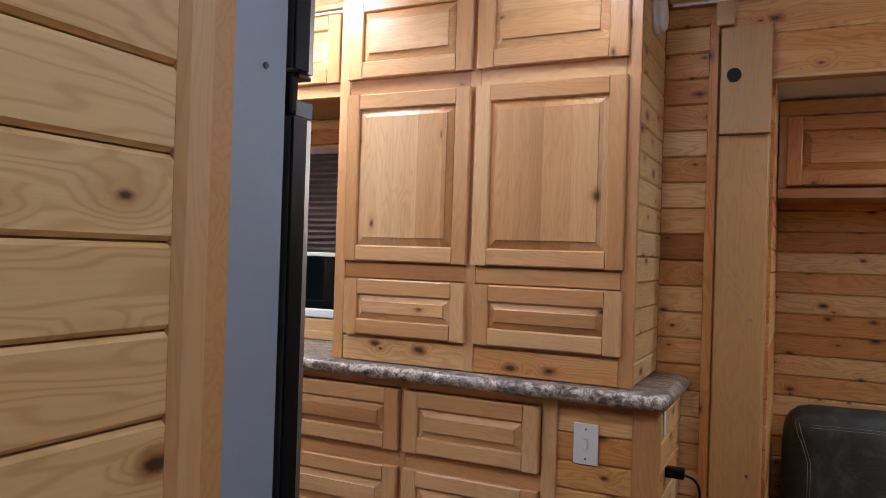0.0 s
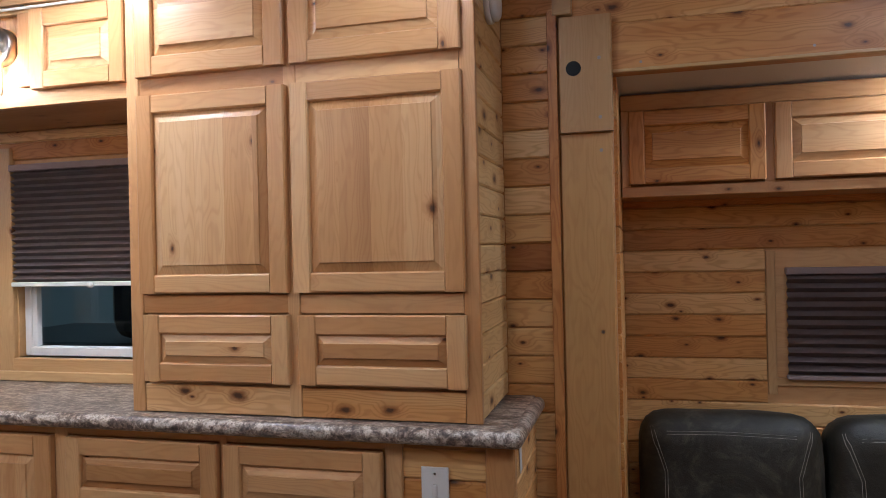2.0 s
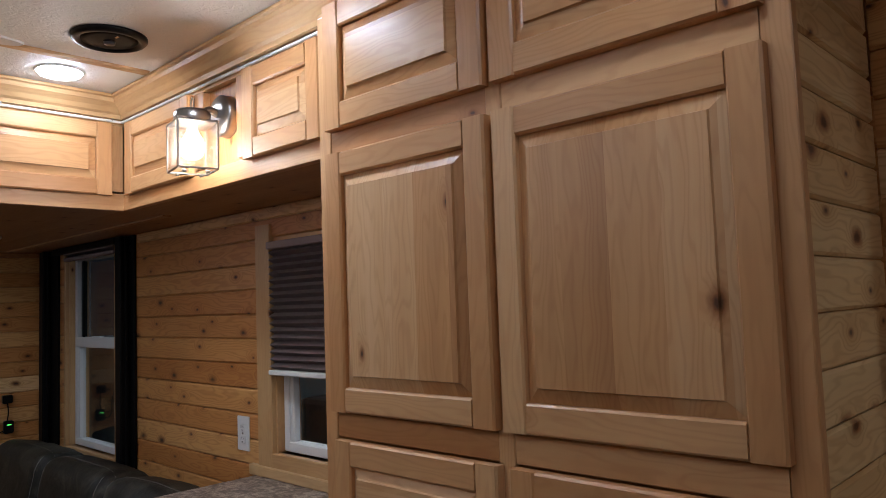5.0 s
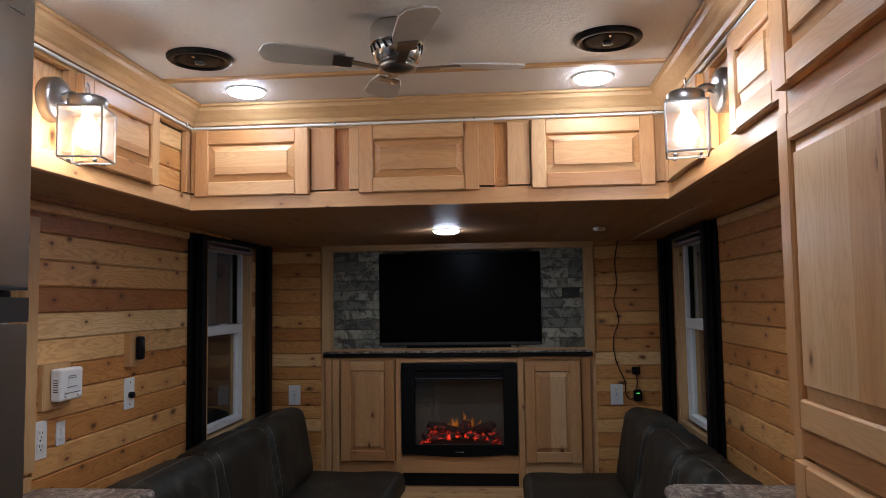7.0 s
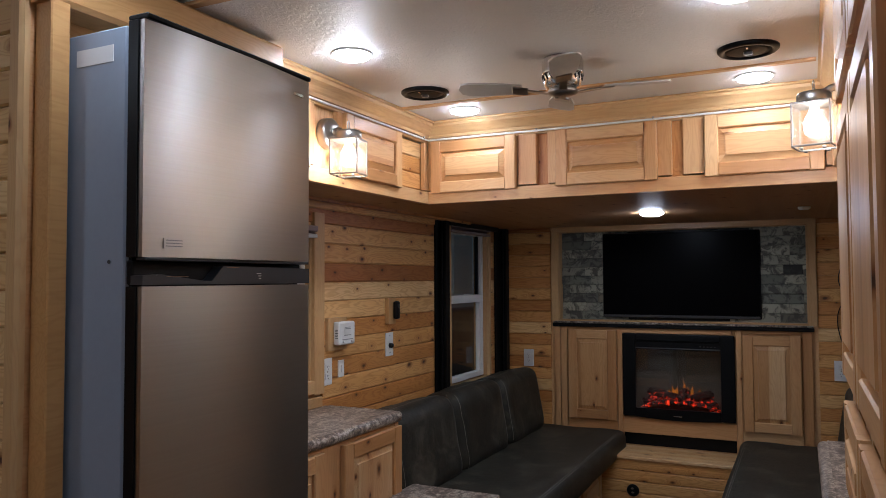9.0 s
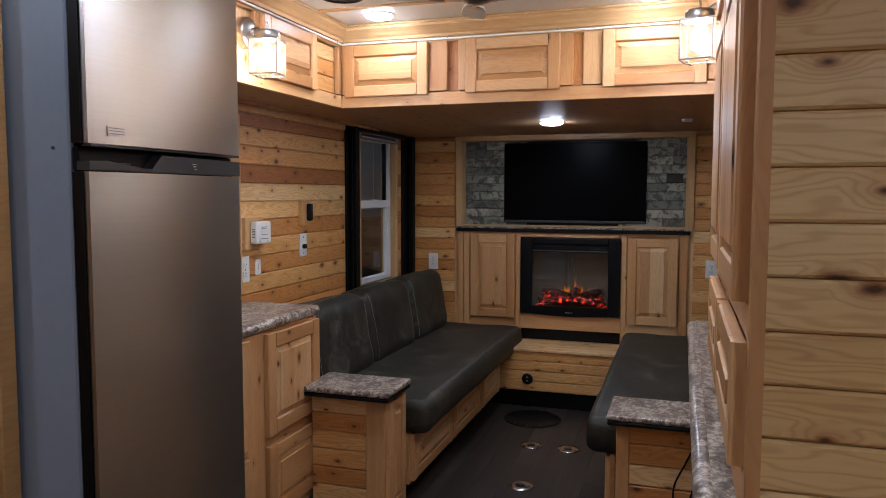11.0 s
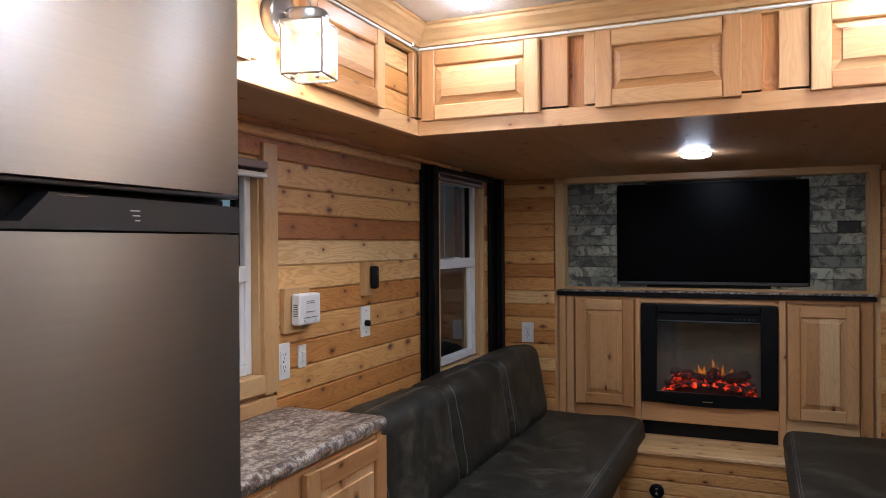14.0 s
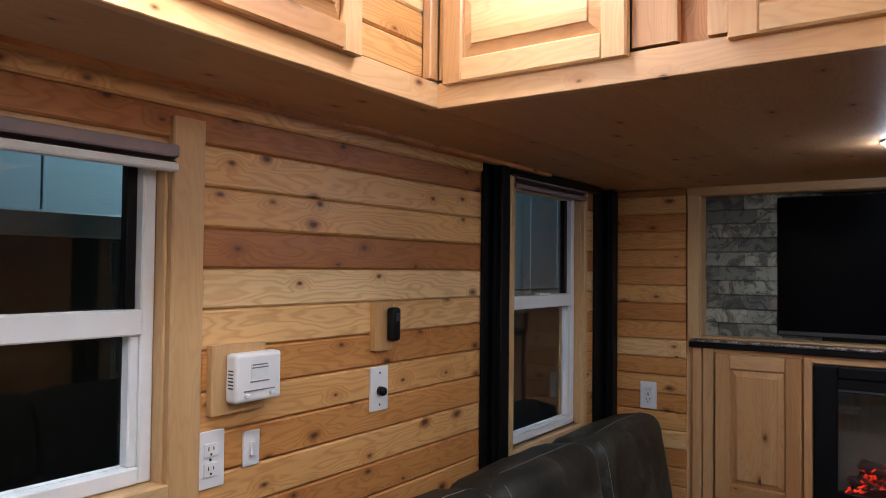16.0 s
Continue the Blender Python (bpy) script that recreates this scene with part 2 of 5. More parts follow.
def vinyl_floor():
    n = Nodes("floor_boards_vinyl")
    rnd = n.add("ObjectInfo").outputs["Random"]
    a, b = n.noise(n.coords((2.0, 30.0, 30.0)), 1.0, 6.0, 0.65, 0.8), n.noise(n.coords((6.0, 240.0, 240.0)), 1.0, 3.0)
    base = n.ramp(rnd, [(0.0, (0.02, 0.014, 0.011)), (0.6, (0.034, 0.025, 0.019)), (1.0, (0.06, 0.046, 0.036))])
    col = n.mix(n.math("MULTIPLY", n.ramp(a, [(0.35, 1.0), (0.65, 0.0)]), 0.65), base, (0.022, 0.016, 0.012))
    n.bump(n.math("ADD", a, b), 0.15, 0.001)
    return n.done(col, n.math("MULTIPLY_ADD", b, 0.2, 0.3))


def glow(name, colour, strength):
    n = Nodes(name)
    n.bsdf.inputs["Emission Color"].default_value = (*colour, 1)
    n.bsdf.inputs["Emission Strength"].default_value = strength
    return n.done(colour, 0.5)


def glass(name, tint=(1, 1, 1), rough=0.0):
    n = Nodes(name)
    n.bsdf.inputs["Transmission Weight"].default_value = 1.0
    n.bsdf.inputs["IOR"].default_value = 1.45
    return n.done(tint, rough)


def embers(name="ember_glow", low=0.47, high=0.66):
    n = Nodes(name)
    v = n.coords((1, 1, 1))
    a = n.noise(v, 38.0, 4.0, 0.6, 0.5)
    f = n.ramp(a, [(low, 0.0), (high, 1.0)])
    n.put(n.bsdf.inputs["Emission Color"], n.mix(f, (0.3, 0.004, 0.0), (0.95, 0.045, 0.012)))
    n.put(n.bsdf.inputs["Emission Strength"], n.math("MULTIPLY", f, 2.3))
    return n.done((0.03, 0.012, 0.009), 0.9)


def flames():
    n = Nodes("flame_glow")
    v = n.coords((1, 1, 1))
    sep = n.add("SeparateXYZ")
    n.put(sep.inputs[0], n.add("TexCoord").outputs["Object"])
    n.put(n.bsdf.inputs["Emission Color"], n.ramp(n.math("MULTIPLY", sep.outputs[2], 9.0), [(0.0, (1.0, 0.32, 0.03)), (1.0, (0.55, 0.1, 0.01))]))
    n.put(n.bsdf.inputs["Emission Strength"], n.ramp(n.noise(v, 25.0, 3.0), [(0.3, 0.1), (0.75, 0.75)]))
    n.bsdf.inputs["Alpha"].default_value = 0.4
    return n.done((0.2, 0.05, 0.01), 0.9)


POSTWOOD = wood("orange_post_wood", [(0.0, (0.577, 0.325, 0.126)), (0.5, (0.536, 0.29, 0.107)), (0.9, (0.474, 0.245, 0.0838))], 0.04, 0.0, 0.4, 0.2)
GRANITE, LEATHER, VINYL, STONE, FLOORING = granite(), leather(), ceiling_vinyl(), stone(), vinyl_floor()
STEEL = brushed("dark_brushed_steel", (0.41, 0.39, 0.355), 0.29)
GREYPAINT = plain("blue_grey_enamel", (0.27, 0.32, 0.39), 0.45, 0.0, 0.05, 60.0, 0.04)
BLACKMETAL = plain("black_powder_coat", (0.004, 0.004, 0.0044), 0.5, spec=0.14)
BLACKPLASTIC = plain("black_plastic", (0.005, 0.005, 0.0055), 0.35, spec=0.18)
DARKPLASTIC = plain("dark_grey_plastic", (0.04, 0.042, 0.046), 0.32)
WHITEPLASTIC = plain("white_plastic", (0.74, 0.73, 0.71), 0.35, 0.0, 0.03)
WHITEVINYL = plain("white_window_vinyl", (0.72, 0.72, 0.71), 0.4, 0.0, 0.05)
CHROME = plain("brushed_nickel", (0.62, 0.6, 0.57), 0.22, 1.0, 0.06)
BRONZE = plain("pewter_metal", (0.34, 0.32, 0.3), 0.32, 1.0, 0.1)
SCREEN = plain("tv_screen", (0.002, 0.002, 0.0025), 0.3, 0.0, 0.05, 5.0, 0.0, spec=0.03)
BLIND = plain("brown_blind_fabric", (0.27, 0.205, 0.2), 0.85, 0.0, 0.06, 40.0, 0.05)
THREAD = plain("grey_thread", (0.24, 0.22, 0.19), 0.8)
PAPER = plain("white_label", (0.7, 0.7, 0.68), 0.7, 0.0, 0.06)
FILM = plain("grey_film_label", (0.4, 0.385, 0.36), 0.45, 0.6, 0.05)
INK = plain("grey_print", (0.16, 0.16, 0.17), 0.7)
ROPE = glow("rope_light_clear", (0.75, 0.75, 0.72), 0.03)
LED, LED_SOFT = glow("led_disc", (0.67, 0.775, 0.97), 140.0), glow("led_disc_dimmed", (0.67, 0.775, 0.97), 96.0)
LED_UNSEEN = glow("led_disc_unseen", (0.66, 0.77, 0.96), 95.0)
LED_DIM = glow("led_disc_low", (0.67, 0.775, 0.97), 60.0)
LED_LOFT = glow("led_disc_bright", (0.67, 0.775, 0.97), 210.0)
BULB = glow("bulb_glow", (1.0, 0.95, 0.9), 60.0)
GREENLED = glow("green_led", (0.1, 1.0, 0.15), 2.0)
GLASS, SMOKED = glass("window_glass"), glass("fire_glass", (0.7, 0.67, 0.62))
LAMPGLASS = glass("lantern_glass", (1, 0.98, 0.95), 0.14)
EMBERS, FLAMES = embers(), flames()
BARK = embers("charred_bark", 0.56, 0.74)
FANGREY = plain("grey_fan_blade", (0.5, 0.47, 0.43), 0.4)
FIREBACK = plain("grey_fire_screen", (0.1, 0.088, 0.07), 0.3, 0.0, 0.15, 6.0, spec=0.5)
ASH = plain("charred_log", (0.035, 0.022, 0.018), 0.9, 0.0, 0.4, 30.0, 0.6)
SHEETMETAL = plain("blue_white_sheet_metal", (0.42, 0.52, 0.56), 0.5, 0.0, 0.08, 2.0)
OUTDARK = plain("dark_trailer_paint", (0.02, 0.024, 0.03), 0.35)
CONCRETE = plain("concrete", (0.16, 0.16, 0.155), 0.7, 0.0, 0.2, 4.0)

# ---------------------------------------------------------------- building helpers
WORLD = {}
XP, YP, ZP = Vector((1, 0, 0)), Vector((0, 1, 0)), Vector((0, 0, 1))


def basis(o, x, z):
    """A pose at o with local X along x and local Z along z."""
    x, z = Vector(x), Vector(z)
    y = z.cross(x)
    m = Matrix((x, y, z)).transposed().to_4x4()
    m.translation = o
    return m


def put(ob, m, parent=None):
    WORLD[ob.name] = m
    if parent is not None:
        ob.parent = parent
        ob.matrix_parent_inverse = WORLD[parent.name].inverted()
    ob.matrix_basis = m
    return ob


def thing(name, place, label, category, group="", kind=""):
    ob = new(name)
    ob.empty_display_size = 0.05
    put(ob, Matrix.Translation(place))
    return tagged(ob, label, category, group, kind)


def mesh_of(bm, name, material, smooth=False):
    me = bpy.data.meshes.new(name)
    bm.to_mesh(me)
    bm.free()
    me.materials.append(material)
    if smooth:
        for p in me.polygons:
            p.use_smooth = True
    return me


def part(name, bm, material, parent, label="", m=None, smooth=False):
    me = bm if isinstance(bm, bpy.types.Mesh) else mesh_of(bm, name, material, smooth)
    ob = new(name, me)
    put(ob, m or Matrix.Identity(4), parent)
    if label:
        ob["label"] = label
    return ob


def single(name, bm, material, m, label, category, group="", kind="", smooth=False):
    ob = new(name, mesh_of(bm, name, material, smooth) if not isinstance(bm, bpy.types.Mesh) else bm)
    put(ob, m)
    return tagged(ob, label, category, group, kind)


def rbox(sx, sy, sz, r=0.0, seg=1, centre=(0, 0, 0)):
    bm = bmesh.new()
    bmesh.ops.create_cube(bm, size=1)
    bmesh.ops.scale(bm, vec=(sx, sy, sz), verts=bm.verts)
    if r > 0:
        bmesh.ops.bevel(bm, geom=list(bm.edges), offset=min(r, 0.49 * min(sx, sy, sz)), segments=seg, affect="EDGES", profile=0.5)
    bmesh.ops.translate(bm, vec=centre, verts=bm.verts)
    return bm


def span(x0, x1, y0, y1, z0, z1, r=0.0, seg=1):
    """A box between coordinates, with its pose: the mesh is centred on its own middle."""
    return rbox(abs(x1 - x0), abs(y1 - y0), abs(z1 - z0), r, seg), Matrix.Translation(((x0 + x1) / 2, (y0 + y1) / 2, (z0 + z1) / 2))


def box(name, x0, x1, y0, y1, z0, z1, material, parent=None, r=0.002, seg=1, label="", smooth=False):
    bm, m = span(x0, x1, y0, y1, z0, z1, r, seg)
    return part(name, bm, material, parent, label, m, smooth)


def tube(r, depth, seg=24, r2=None):
    bm = bmesh.new()
    bmesh.ops.create_cone(bm, cap_ends=True, segments=seg, radius1=r, radius2=r if r2 is None else r2, depth=depth)
    return bm


def lathe(profile, seg=28):
    """Turn a profile of (radius, height) round local Z."""
    bm = bmesh.new()
    rings = []
    for r, z in profile:
        rings.append([bm.verts.new((r * math.cos(2 * math.pi * i / seg), r * math.sin(2 * math.pi * i / seg), z)) for i in range(seg)])
    for a, b in zip(rings, rings[1:]):
        for i in range(seg):
            bm.faces.new((a[i], a[(i + 1) % seg], b[(i + 1) % seg], b[i]))
    bm.faces.new(list(reversed(rings[0])))
    bm.faces.new(rings[-1])
    bmesh.ops.recalc_face_normals(bm, faces=bm.faces)
    return bm


def extrude(profile, length):
    """A prism along local X from a closed (y, z) profile, centred on its middle."""
    bm = bmesh.new()
    a = [bm.verts.new((-length / 2, y, z)) for y, z in profile]
    b = [bm.verts.new((length / 2, y, z)) for y, z in profile]
    k = len(profile)
    for i in range(k):
        bm.faces.new((a[i], a[(i + 1) % k], b[(i + 1) % k], b[i]))
    bm.faces.new(list(reversed(a)))
    bm.faces.new(b)
    bmesh.ops.recalc_face_normals(bm, faces=bm.faces)
    return bm


def curve_wire(name, points, radius, material, parent, m=None, label="", handle="AUTO"):
    data = bpy.data.curves.new(name, "CURVE")
    data.dimensions, data.bevel_depth, data.bevel_resolution = "3D", radius, 2
    s = data.splines.new("BEZIER")
    s.bezier_points.add(len(points) - 1)
    for bp, p in zip(s.bezier_points, points):
        bp.co, bp.handle_left_type, bp.handle_right_type = p, handle, handle
    data.materials.append(material)
    temp = new(name + "_curve", data)
    dep = bpy.context.evaluated_depsgraph_get()
    me = bpy.data.meshes.new_from_object(temp.evaluated_get(dep))
    bpy.data.objects.remove(temp)
    for p in me.polygons:
        p.use_smooth = True
    return part(name, me, material, parent, label, m)


BOARDS = {}


def board_mesh(length, width, thick, chamfer, material):
    key = (round(length, 3), round(width, 3), round(thick, 4), chamfer, material.name)
    if key not in BOARDS:
        w, c, t = width / 2, chamfer, thick
        bm = extrude([(-w, 0), (-w, t - c), (-w + c, t), (w - c, t), (w, t - c), (w, 0)], length)
        BOARDS[key] = mesh_of(bm, "board", material)
    return BOARDS[key]


def board(name, o, x, z, length, width, thick, material, parent, chamfer=0.002, label=""):
    """A board with its back at o: length along x, its face towards z."""
    return part(name, board_mesh(length, width, thick, chamfer, material), material, parent, label, basis(o, x, z))


def panel_mesh(w, h, material, grain_up=True, slope=0.03):
    """A raised panel: flat field, sloped rim. Local X is the grain."""
    lx, ly = (h, w) if grain_up else (w, h)
    s = min(slope, 0.28 * min(lx, ly))
    bm = bmesh.new()
    rings = []
    for d, z in ((0, -0.012), (0, -0.004), (s, 0.0075), (s + 0.0015, 0.0125)):
        rings.append([bm.verts.new((sx * (lx / 2 - d), sy * (ly / 2 - d), z)) for sx, sy in ((-1, -1), (1, -1), (1, 1), (-1, 1))])
    for a, b in zip(rings, rings[1:]):
        for i in range(4):
            bm.faces.new((a[i], a[(i + 1) % 4], b[(i + 1) % 4], b[i]))
    bm.faces.new(rings[-1])
    bm.faces.new(list(reversed(rings[0])))
    bmesh.ops.recalc_face_normals(bm, faces=bm.faces)
    return mesh_of(bm, "door", material)


def panel_door(parent, u, n, o, u0, u1, z0, z1, grain_up=None, stile=0.058, name="door", tone=None):
    """A raised-panel door: u runs along the face, n out of it, o is a point of the face plane at u = 0, z = 0."""
    u, n, o = Vector(u), Vector(n), Vector(o)
    w, h = u1 - u0, z1 - z0
    up = h > w if grain_up is None else grain_up
    st = min(stile, 0.3 * h, 0.3 * w)
    mid = o + u * ((u0 + u1) / 2) + ZP * ((z0 + z1) / 2)
    pw, ph = w - 2 * st + 0.012, h - 2 * st + 0.012
    door = part(name, panel_mesh(pw, ph, tone or PANEL, up), tone or PANEL, parent, "", basis(mid + n * 0.010, ZP if up else u, n))
    for k in (-1, 1):
        board("stile", mid + u * (k * (w / 2 - st / 2)), ZP, n, h, st, 0.021, tone or ALDER, door, 0.004)
        board("rail", mid + ZP * (k * (h / 2 - st / 2)), u, n, w - 2 * st - 0.001, st, 0.0205, tone or ALDER, door, 0.004)
    return door


def plank_run(parent, u, n, o, u0, u1, z0, z1, pitch, start, holes=(), thick=0.012, material=None, gap=0.002, tones=""):
    """Horizontal boards on a wall, cut round its openings (u0, u1, z0, z1); tones names the boards' colours from the top down."""
    u, n, o = Vector(u), Vector(n), Vector(o)
    k = math.floor((z0 - start) / pitch)
    while start + k * pitch < z1 - 0.004:
        a, b = max(z0, start + k * pitch), min(z1, start + (k + 1) * pitch)
        row = math.ceil((z1 - start) / pitch) - 1 - k
        k += 1
        if b - a < 0.008:
            continue
        cuts = [(u0, u1)]
        for h0, h1, g0, g1 in holes:
            if b > g0 + 0.004 and a < g1 - 0.004:
                cuts = [c for s, e in cuts for c in ((s, min(e, h0)), (max(s, h1), e)) if c[1] - c[0] > 0.01]
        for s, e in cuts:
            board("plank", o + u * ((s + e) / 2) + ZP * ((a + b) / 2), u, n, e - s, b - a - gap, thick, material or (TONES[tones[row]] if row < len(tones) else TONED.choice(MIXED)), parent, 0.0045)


def cover_plate(place, n, u, kind, label, w=0.07, h=0.114):
    """A white cover plate: an outlet, a switch or a knob."""
    n, u, place = Vector(n), Vector(u), Vector(place)
    plate = thing("outlet" if kind == "outlet" else "wall_switch", place, label, "outlet" if kind == "outlet" else "switch")
    m = basis(place + n * 0.003, u, n)
    part("plate", rbox(w, h, 0.006, 0.002, 2), WHITEPLASTIC, plate, "", m)
    if kind == "outlet":
        for k in (-1, 1):
            c = m @ Matrix.Translation((0, k * 0.0195, 0.0045))
            sock = part("socket", rbox(0.033, 0.028, 0.003, 0.0012), WHITEPLASTIC, plate, "", c)
            for dx, hh in ((-0.006, 0.008), (0.006, 0.0065)):
                part("slot", rbox(0.002, hh, 0.001), DARKPLASTIC, sock, "", c @ Matrix.Translation((dx, 0.003, 0.0017)))
            part("slot", tube(0.0025, 0.001, 10), DARKPLASTIC, sock, "", c @ Matrix.Translation((0, -0.008, 0.0017)))
    elif kind == "knob":
        part("knob", lathe([(0.012, 0), (0.012, 0.012), (0.010, 0.018), (0.004, 0.019)], 18), BLACKPLASTIC, plate, "black round knob", m @ Matrix.Translation((0, -0.006, 0.003)), True)
    else:
        part("toggle", rbox(0.013, 0.032, 0.007, 0.002), WHITEPLASTIC, plate, "", m @ Matrix.Translation((0, 0, 0.006)))
    if kind != "rocker":
        for k in (-1, 1) if kind != "outlet" else (0,):
            part("screw", tube(0.003, 0.001, 10), CHROME, plate, "", m @ Matrix.Translation((0, k * h * 0.36, 0.0035)))
    return plate

# ---------------------------------------------------------------- structure
SY, NY, WX = 0.28, 2.585, -4.31            # faces of the side walls and the far wall
LOFT, SOX, SOY, NOY = 1.777, -2.52, 0.60, 2.24   # underside and fronts of the overhead cabinets
EX = 1.75                                   # the closing wall behind the walk
T = 0.012                                   # board thickness

floor = box("floor", -4.6, EX + 0.1, -0.6, 3.5, -0.06, -0.004, CONCRETE, None, 0)
tagged(floor, "dark brown wood-look vinyl plank floor", "floor", kind="structure")
ceiling = box("ceiling", -4.6, EX + 0.1, -0.6, 2.7, CEIL, CEIL + 0.05, VINYL, None, 0)
tagged(ceiling, "off-white textured vinyl ceiling", "ceiling", kind="structure")


def wall_with_holes(name, u, n, o, u0, u1, z0, z1, holes, label, thick=0.09):
    """A wall body behind its boards, one mesh of blocks round the openings."""
    u, n, o = Vector(u), Vector(n), Vector(o)
    bm = bmesh.new()
    us = sorted({u0, u1, *[h for q in holes for h in q[:2]]})
    zs = sorted({z0, z1, *[h for q in holes for h in q[2:]]})
    for a, b in zip(us, us[1:]):
        for c, d in zip(zs, zs[1:]):
            if any(q[0] <= a and b <= q[1] and q[2] <= c and d <= q[3] for q in holes):
                continue
            m = basis(o + u * ((a + b) / 2) + ZP * ((c + d) / 2) - n * (T + thick / 2), u, n)
            bmesh.ops.create_cube(bm, size=1, matrix=m @ Matrix.Diagonal((b - a, d - c, thick, 1)))
    ob = new(name, mesh_of(bm, name, ALDER))
    WORLD[ob.name] = Matrix.Identity(4)
    return tagged(ob, label, "wall", kind="structure")


W1S = (-2.085, -1.3, 1.02, 1.66)     # windows: x from, to, z from, to
W1N = (-2.20, -1.47, 0.985, 1.66)
W2 = (-3.985, -3.415, 0.82, 1.745)
wall_s = wall_with_holes("wall_south", XP, YP, (0, SY, 0), WX, -0.5, 0, CEIL, [W1S, W2], "knotty cedar plank side wall with two windows")
wall_n = wall_with_holes("wall_north", XP, -YP, (0, NY, 0), WX, -0.14, 0, CEIL, [W1N, W2], "knotty cedar plank side wall with two windows and blinds")
ALC = (0.656, 2.14, 1.165, 1.742)
wall_w = wall_with_holes("wall_west", YP, XP, (WX, 0, 0), SY - 0.1, NY + 0.1, 0, CEIL, [ALC, (1.085, 1.735, 0.40, 1.085)], "knotty cedar plank end wall with a television niche")
HOLE = (0.63, 2.155, 0.38, 1.16)
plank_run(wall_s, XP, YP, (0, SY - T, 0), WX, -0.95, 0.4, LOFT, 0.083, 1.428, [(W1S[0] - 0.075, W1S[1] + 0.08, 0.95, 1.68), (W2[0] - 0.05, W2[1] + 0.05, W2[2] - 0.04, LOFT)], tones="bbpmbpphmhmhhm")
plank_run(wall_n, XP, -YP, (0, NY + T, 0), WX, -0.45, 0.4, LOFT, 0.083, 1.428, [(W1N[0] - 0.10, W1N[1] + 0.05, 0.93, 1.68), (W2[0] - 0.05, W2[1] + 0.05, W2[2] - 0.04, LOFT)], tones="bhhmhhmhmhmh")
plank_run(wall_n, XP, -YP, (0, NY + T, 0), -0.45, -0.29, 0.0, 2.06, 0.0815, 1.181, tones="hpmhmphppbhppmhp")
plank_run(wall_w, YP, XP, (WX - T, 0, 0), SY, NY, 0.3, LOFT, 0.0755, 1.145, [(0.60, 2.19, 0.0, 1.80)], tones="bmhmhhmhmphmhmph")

# partition beside the fridge, and the closed entry bay where the walk begins
part_wall = box("wall_partition", -0.585, -0.547, -0.45, 0.69, 0, CEIL, ALDER, None, 0)
tagged(part_wall, "cedar plank partition beside the fridge", "wall", kind="structure")
plank_run(part_wall, YP, XP, (-0.547, 0, 0), -0.45, 0.648, 0.0, CEIL, 0.0768, 1.264, material=PALEPINE)
for nm, dims in (("wall_entry", (-0.6, 0.7, -0.56, -0.46, 0, CEIL)), ("wall_entry_side", (0.7, 0.8, -0.56, 0.28, 0, CEIL)),
                 ("wall_hall_south", (0.8, EX, 0.18, 0.28, 0, CEIL)), ("wall_east", (EX, EX + 0.1, 0.0, 3.5, 0, CEIL))):
    tagged(box(nm, *dims, ALDER, None, 0), "plain honey-coloured wood wall", "wall", kind="structure")
# end trim of the partition: quarter-round bead and flat jamb
pt = thing("partition_trim", (-0.545, 0.67, 0), "pale wood corner trim at the end of the partition", "trim", kind="structure")
board("bead", (-0.547, 0.67, CEIL / 2), ZP, XP, CEIL, 0.043, 0.02, TRIM, pt, 0.008)
box("jamb", -0.6, -0.556, 0.693, 0.745, 0, CEIL, POSTWOOD, pt, 0.003)
shelf = thing("entry_shelf", (-0.49, 0.4, 0.93), "small granite-topped shelf fixed to the partition", "shelf")
box("shelf_top", -0.534, -0.45, 0.1, 0.69, 0.925, 0.945, GRANITE, shelf, 0.005)
box("shelf_edge", -0.534, -0.447, 0.1, 0.693, 0.902, 0.9245, BLACKPLASTIC, shelf, 0.003)
board("ledge", (-0.534, 0.37, 0.961), YP, XP, 0.55, 0.03, 0.012, TRIM, shelf)

# header, post and room of the slide-out
SLY, SLX0, SLX1 = 3.3, -0.13, 1.62
tagged(box("wall_slide_back", -0.25, 1.75, SLY, SLY + 0.08, 0, 1.95, ALDER, None, 0), "cedar plank wall of the slide-out", "wall", kind="structure")
slide_w = bpy.data.objects["wall_slide_back"]
SW = (0.39, 1.2, 0.85, 1.24)
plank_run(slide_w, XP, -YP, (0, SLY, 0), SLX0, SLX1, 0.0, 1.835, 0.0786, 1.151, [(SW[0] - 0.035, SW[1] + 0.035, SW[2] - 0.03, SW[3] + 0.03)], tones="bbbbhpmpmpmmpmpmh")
tagged(box("wall_slide_west", -0.22, SLX0 - 0.012, 2.66, SLY, 0, 1.95, ALDER, None, 0), "cedar plank side of the slide-out", "wall", kind="structure")
plank_run(bpy.data.objects["wall_slide_west"], YP, XP, (SLX0 - 0.012, 0, 0), 2.66, SLY, 0, 1.835, 0.0786, 1.151)
tagged(box("wall_slide_east", SLX1 + 0.0, SLX1 + 0.1, 2.6, SLY, 0, 1.95, ALDER, None, 0), "wood side of the slide-out", "wall", kind="structure")
tagged(box("ceiling_slide", SLX0 - 0.09, SLX1 + 0.1, 2.62, SLY + 0.05, 1.835, 1.9, VINYL, None, 0), "white slide-out ceiling", "ceiling", kind="structure")
head = thing("wall_slide_header", (0.7, 2.59, 1.85), "pale knotty cedar header boards over the slide-out", "header", kind="structure")
box("backing", -0.3, EX, 2.6, 2.66, 1.82, CEIL, ALDER, head, 0)
board("plank", (0.73, 2.6, 2.019), XP, -YP, 2.02, 0.13, 0.014, CEDAR, head, 0.003)
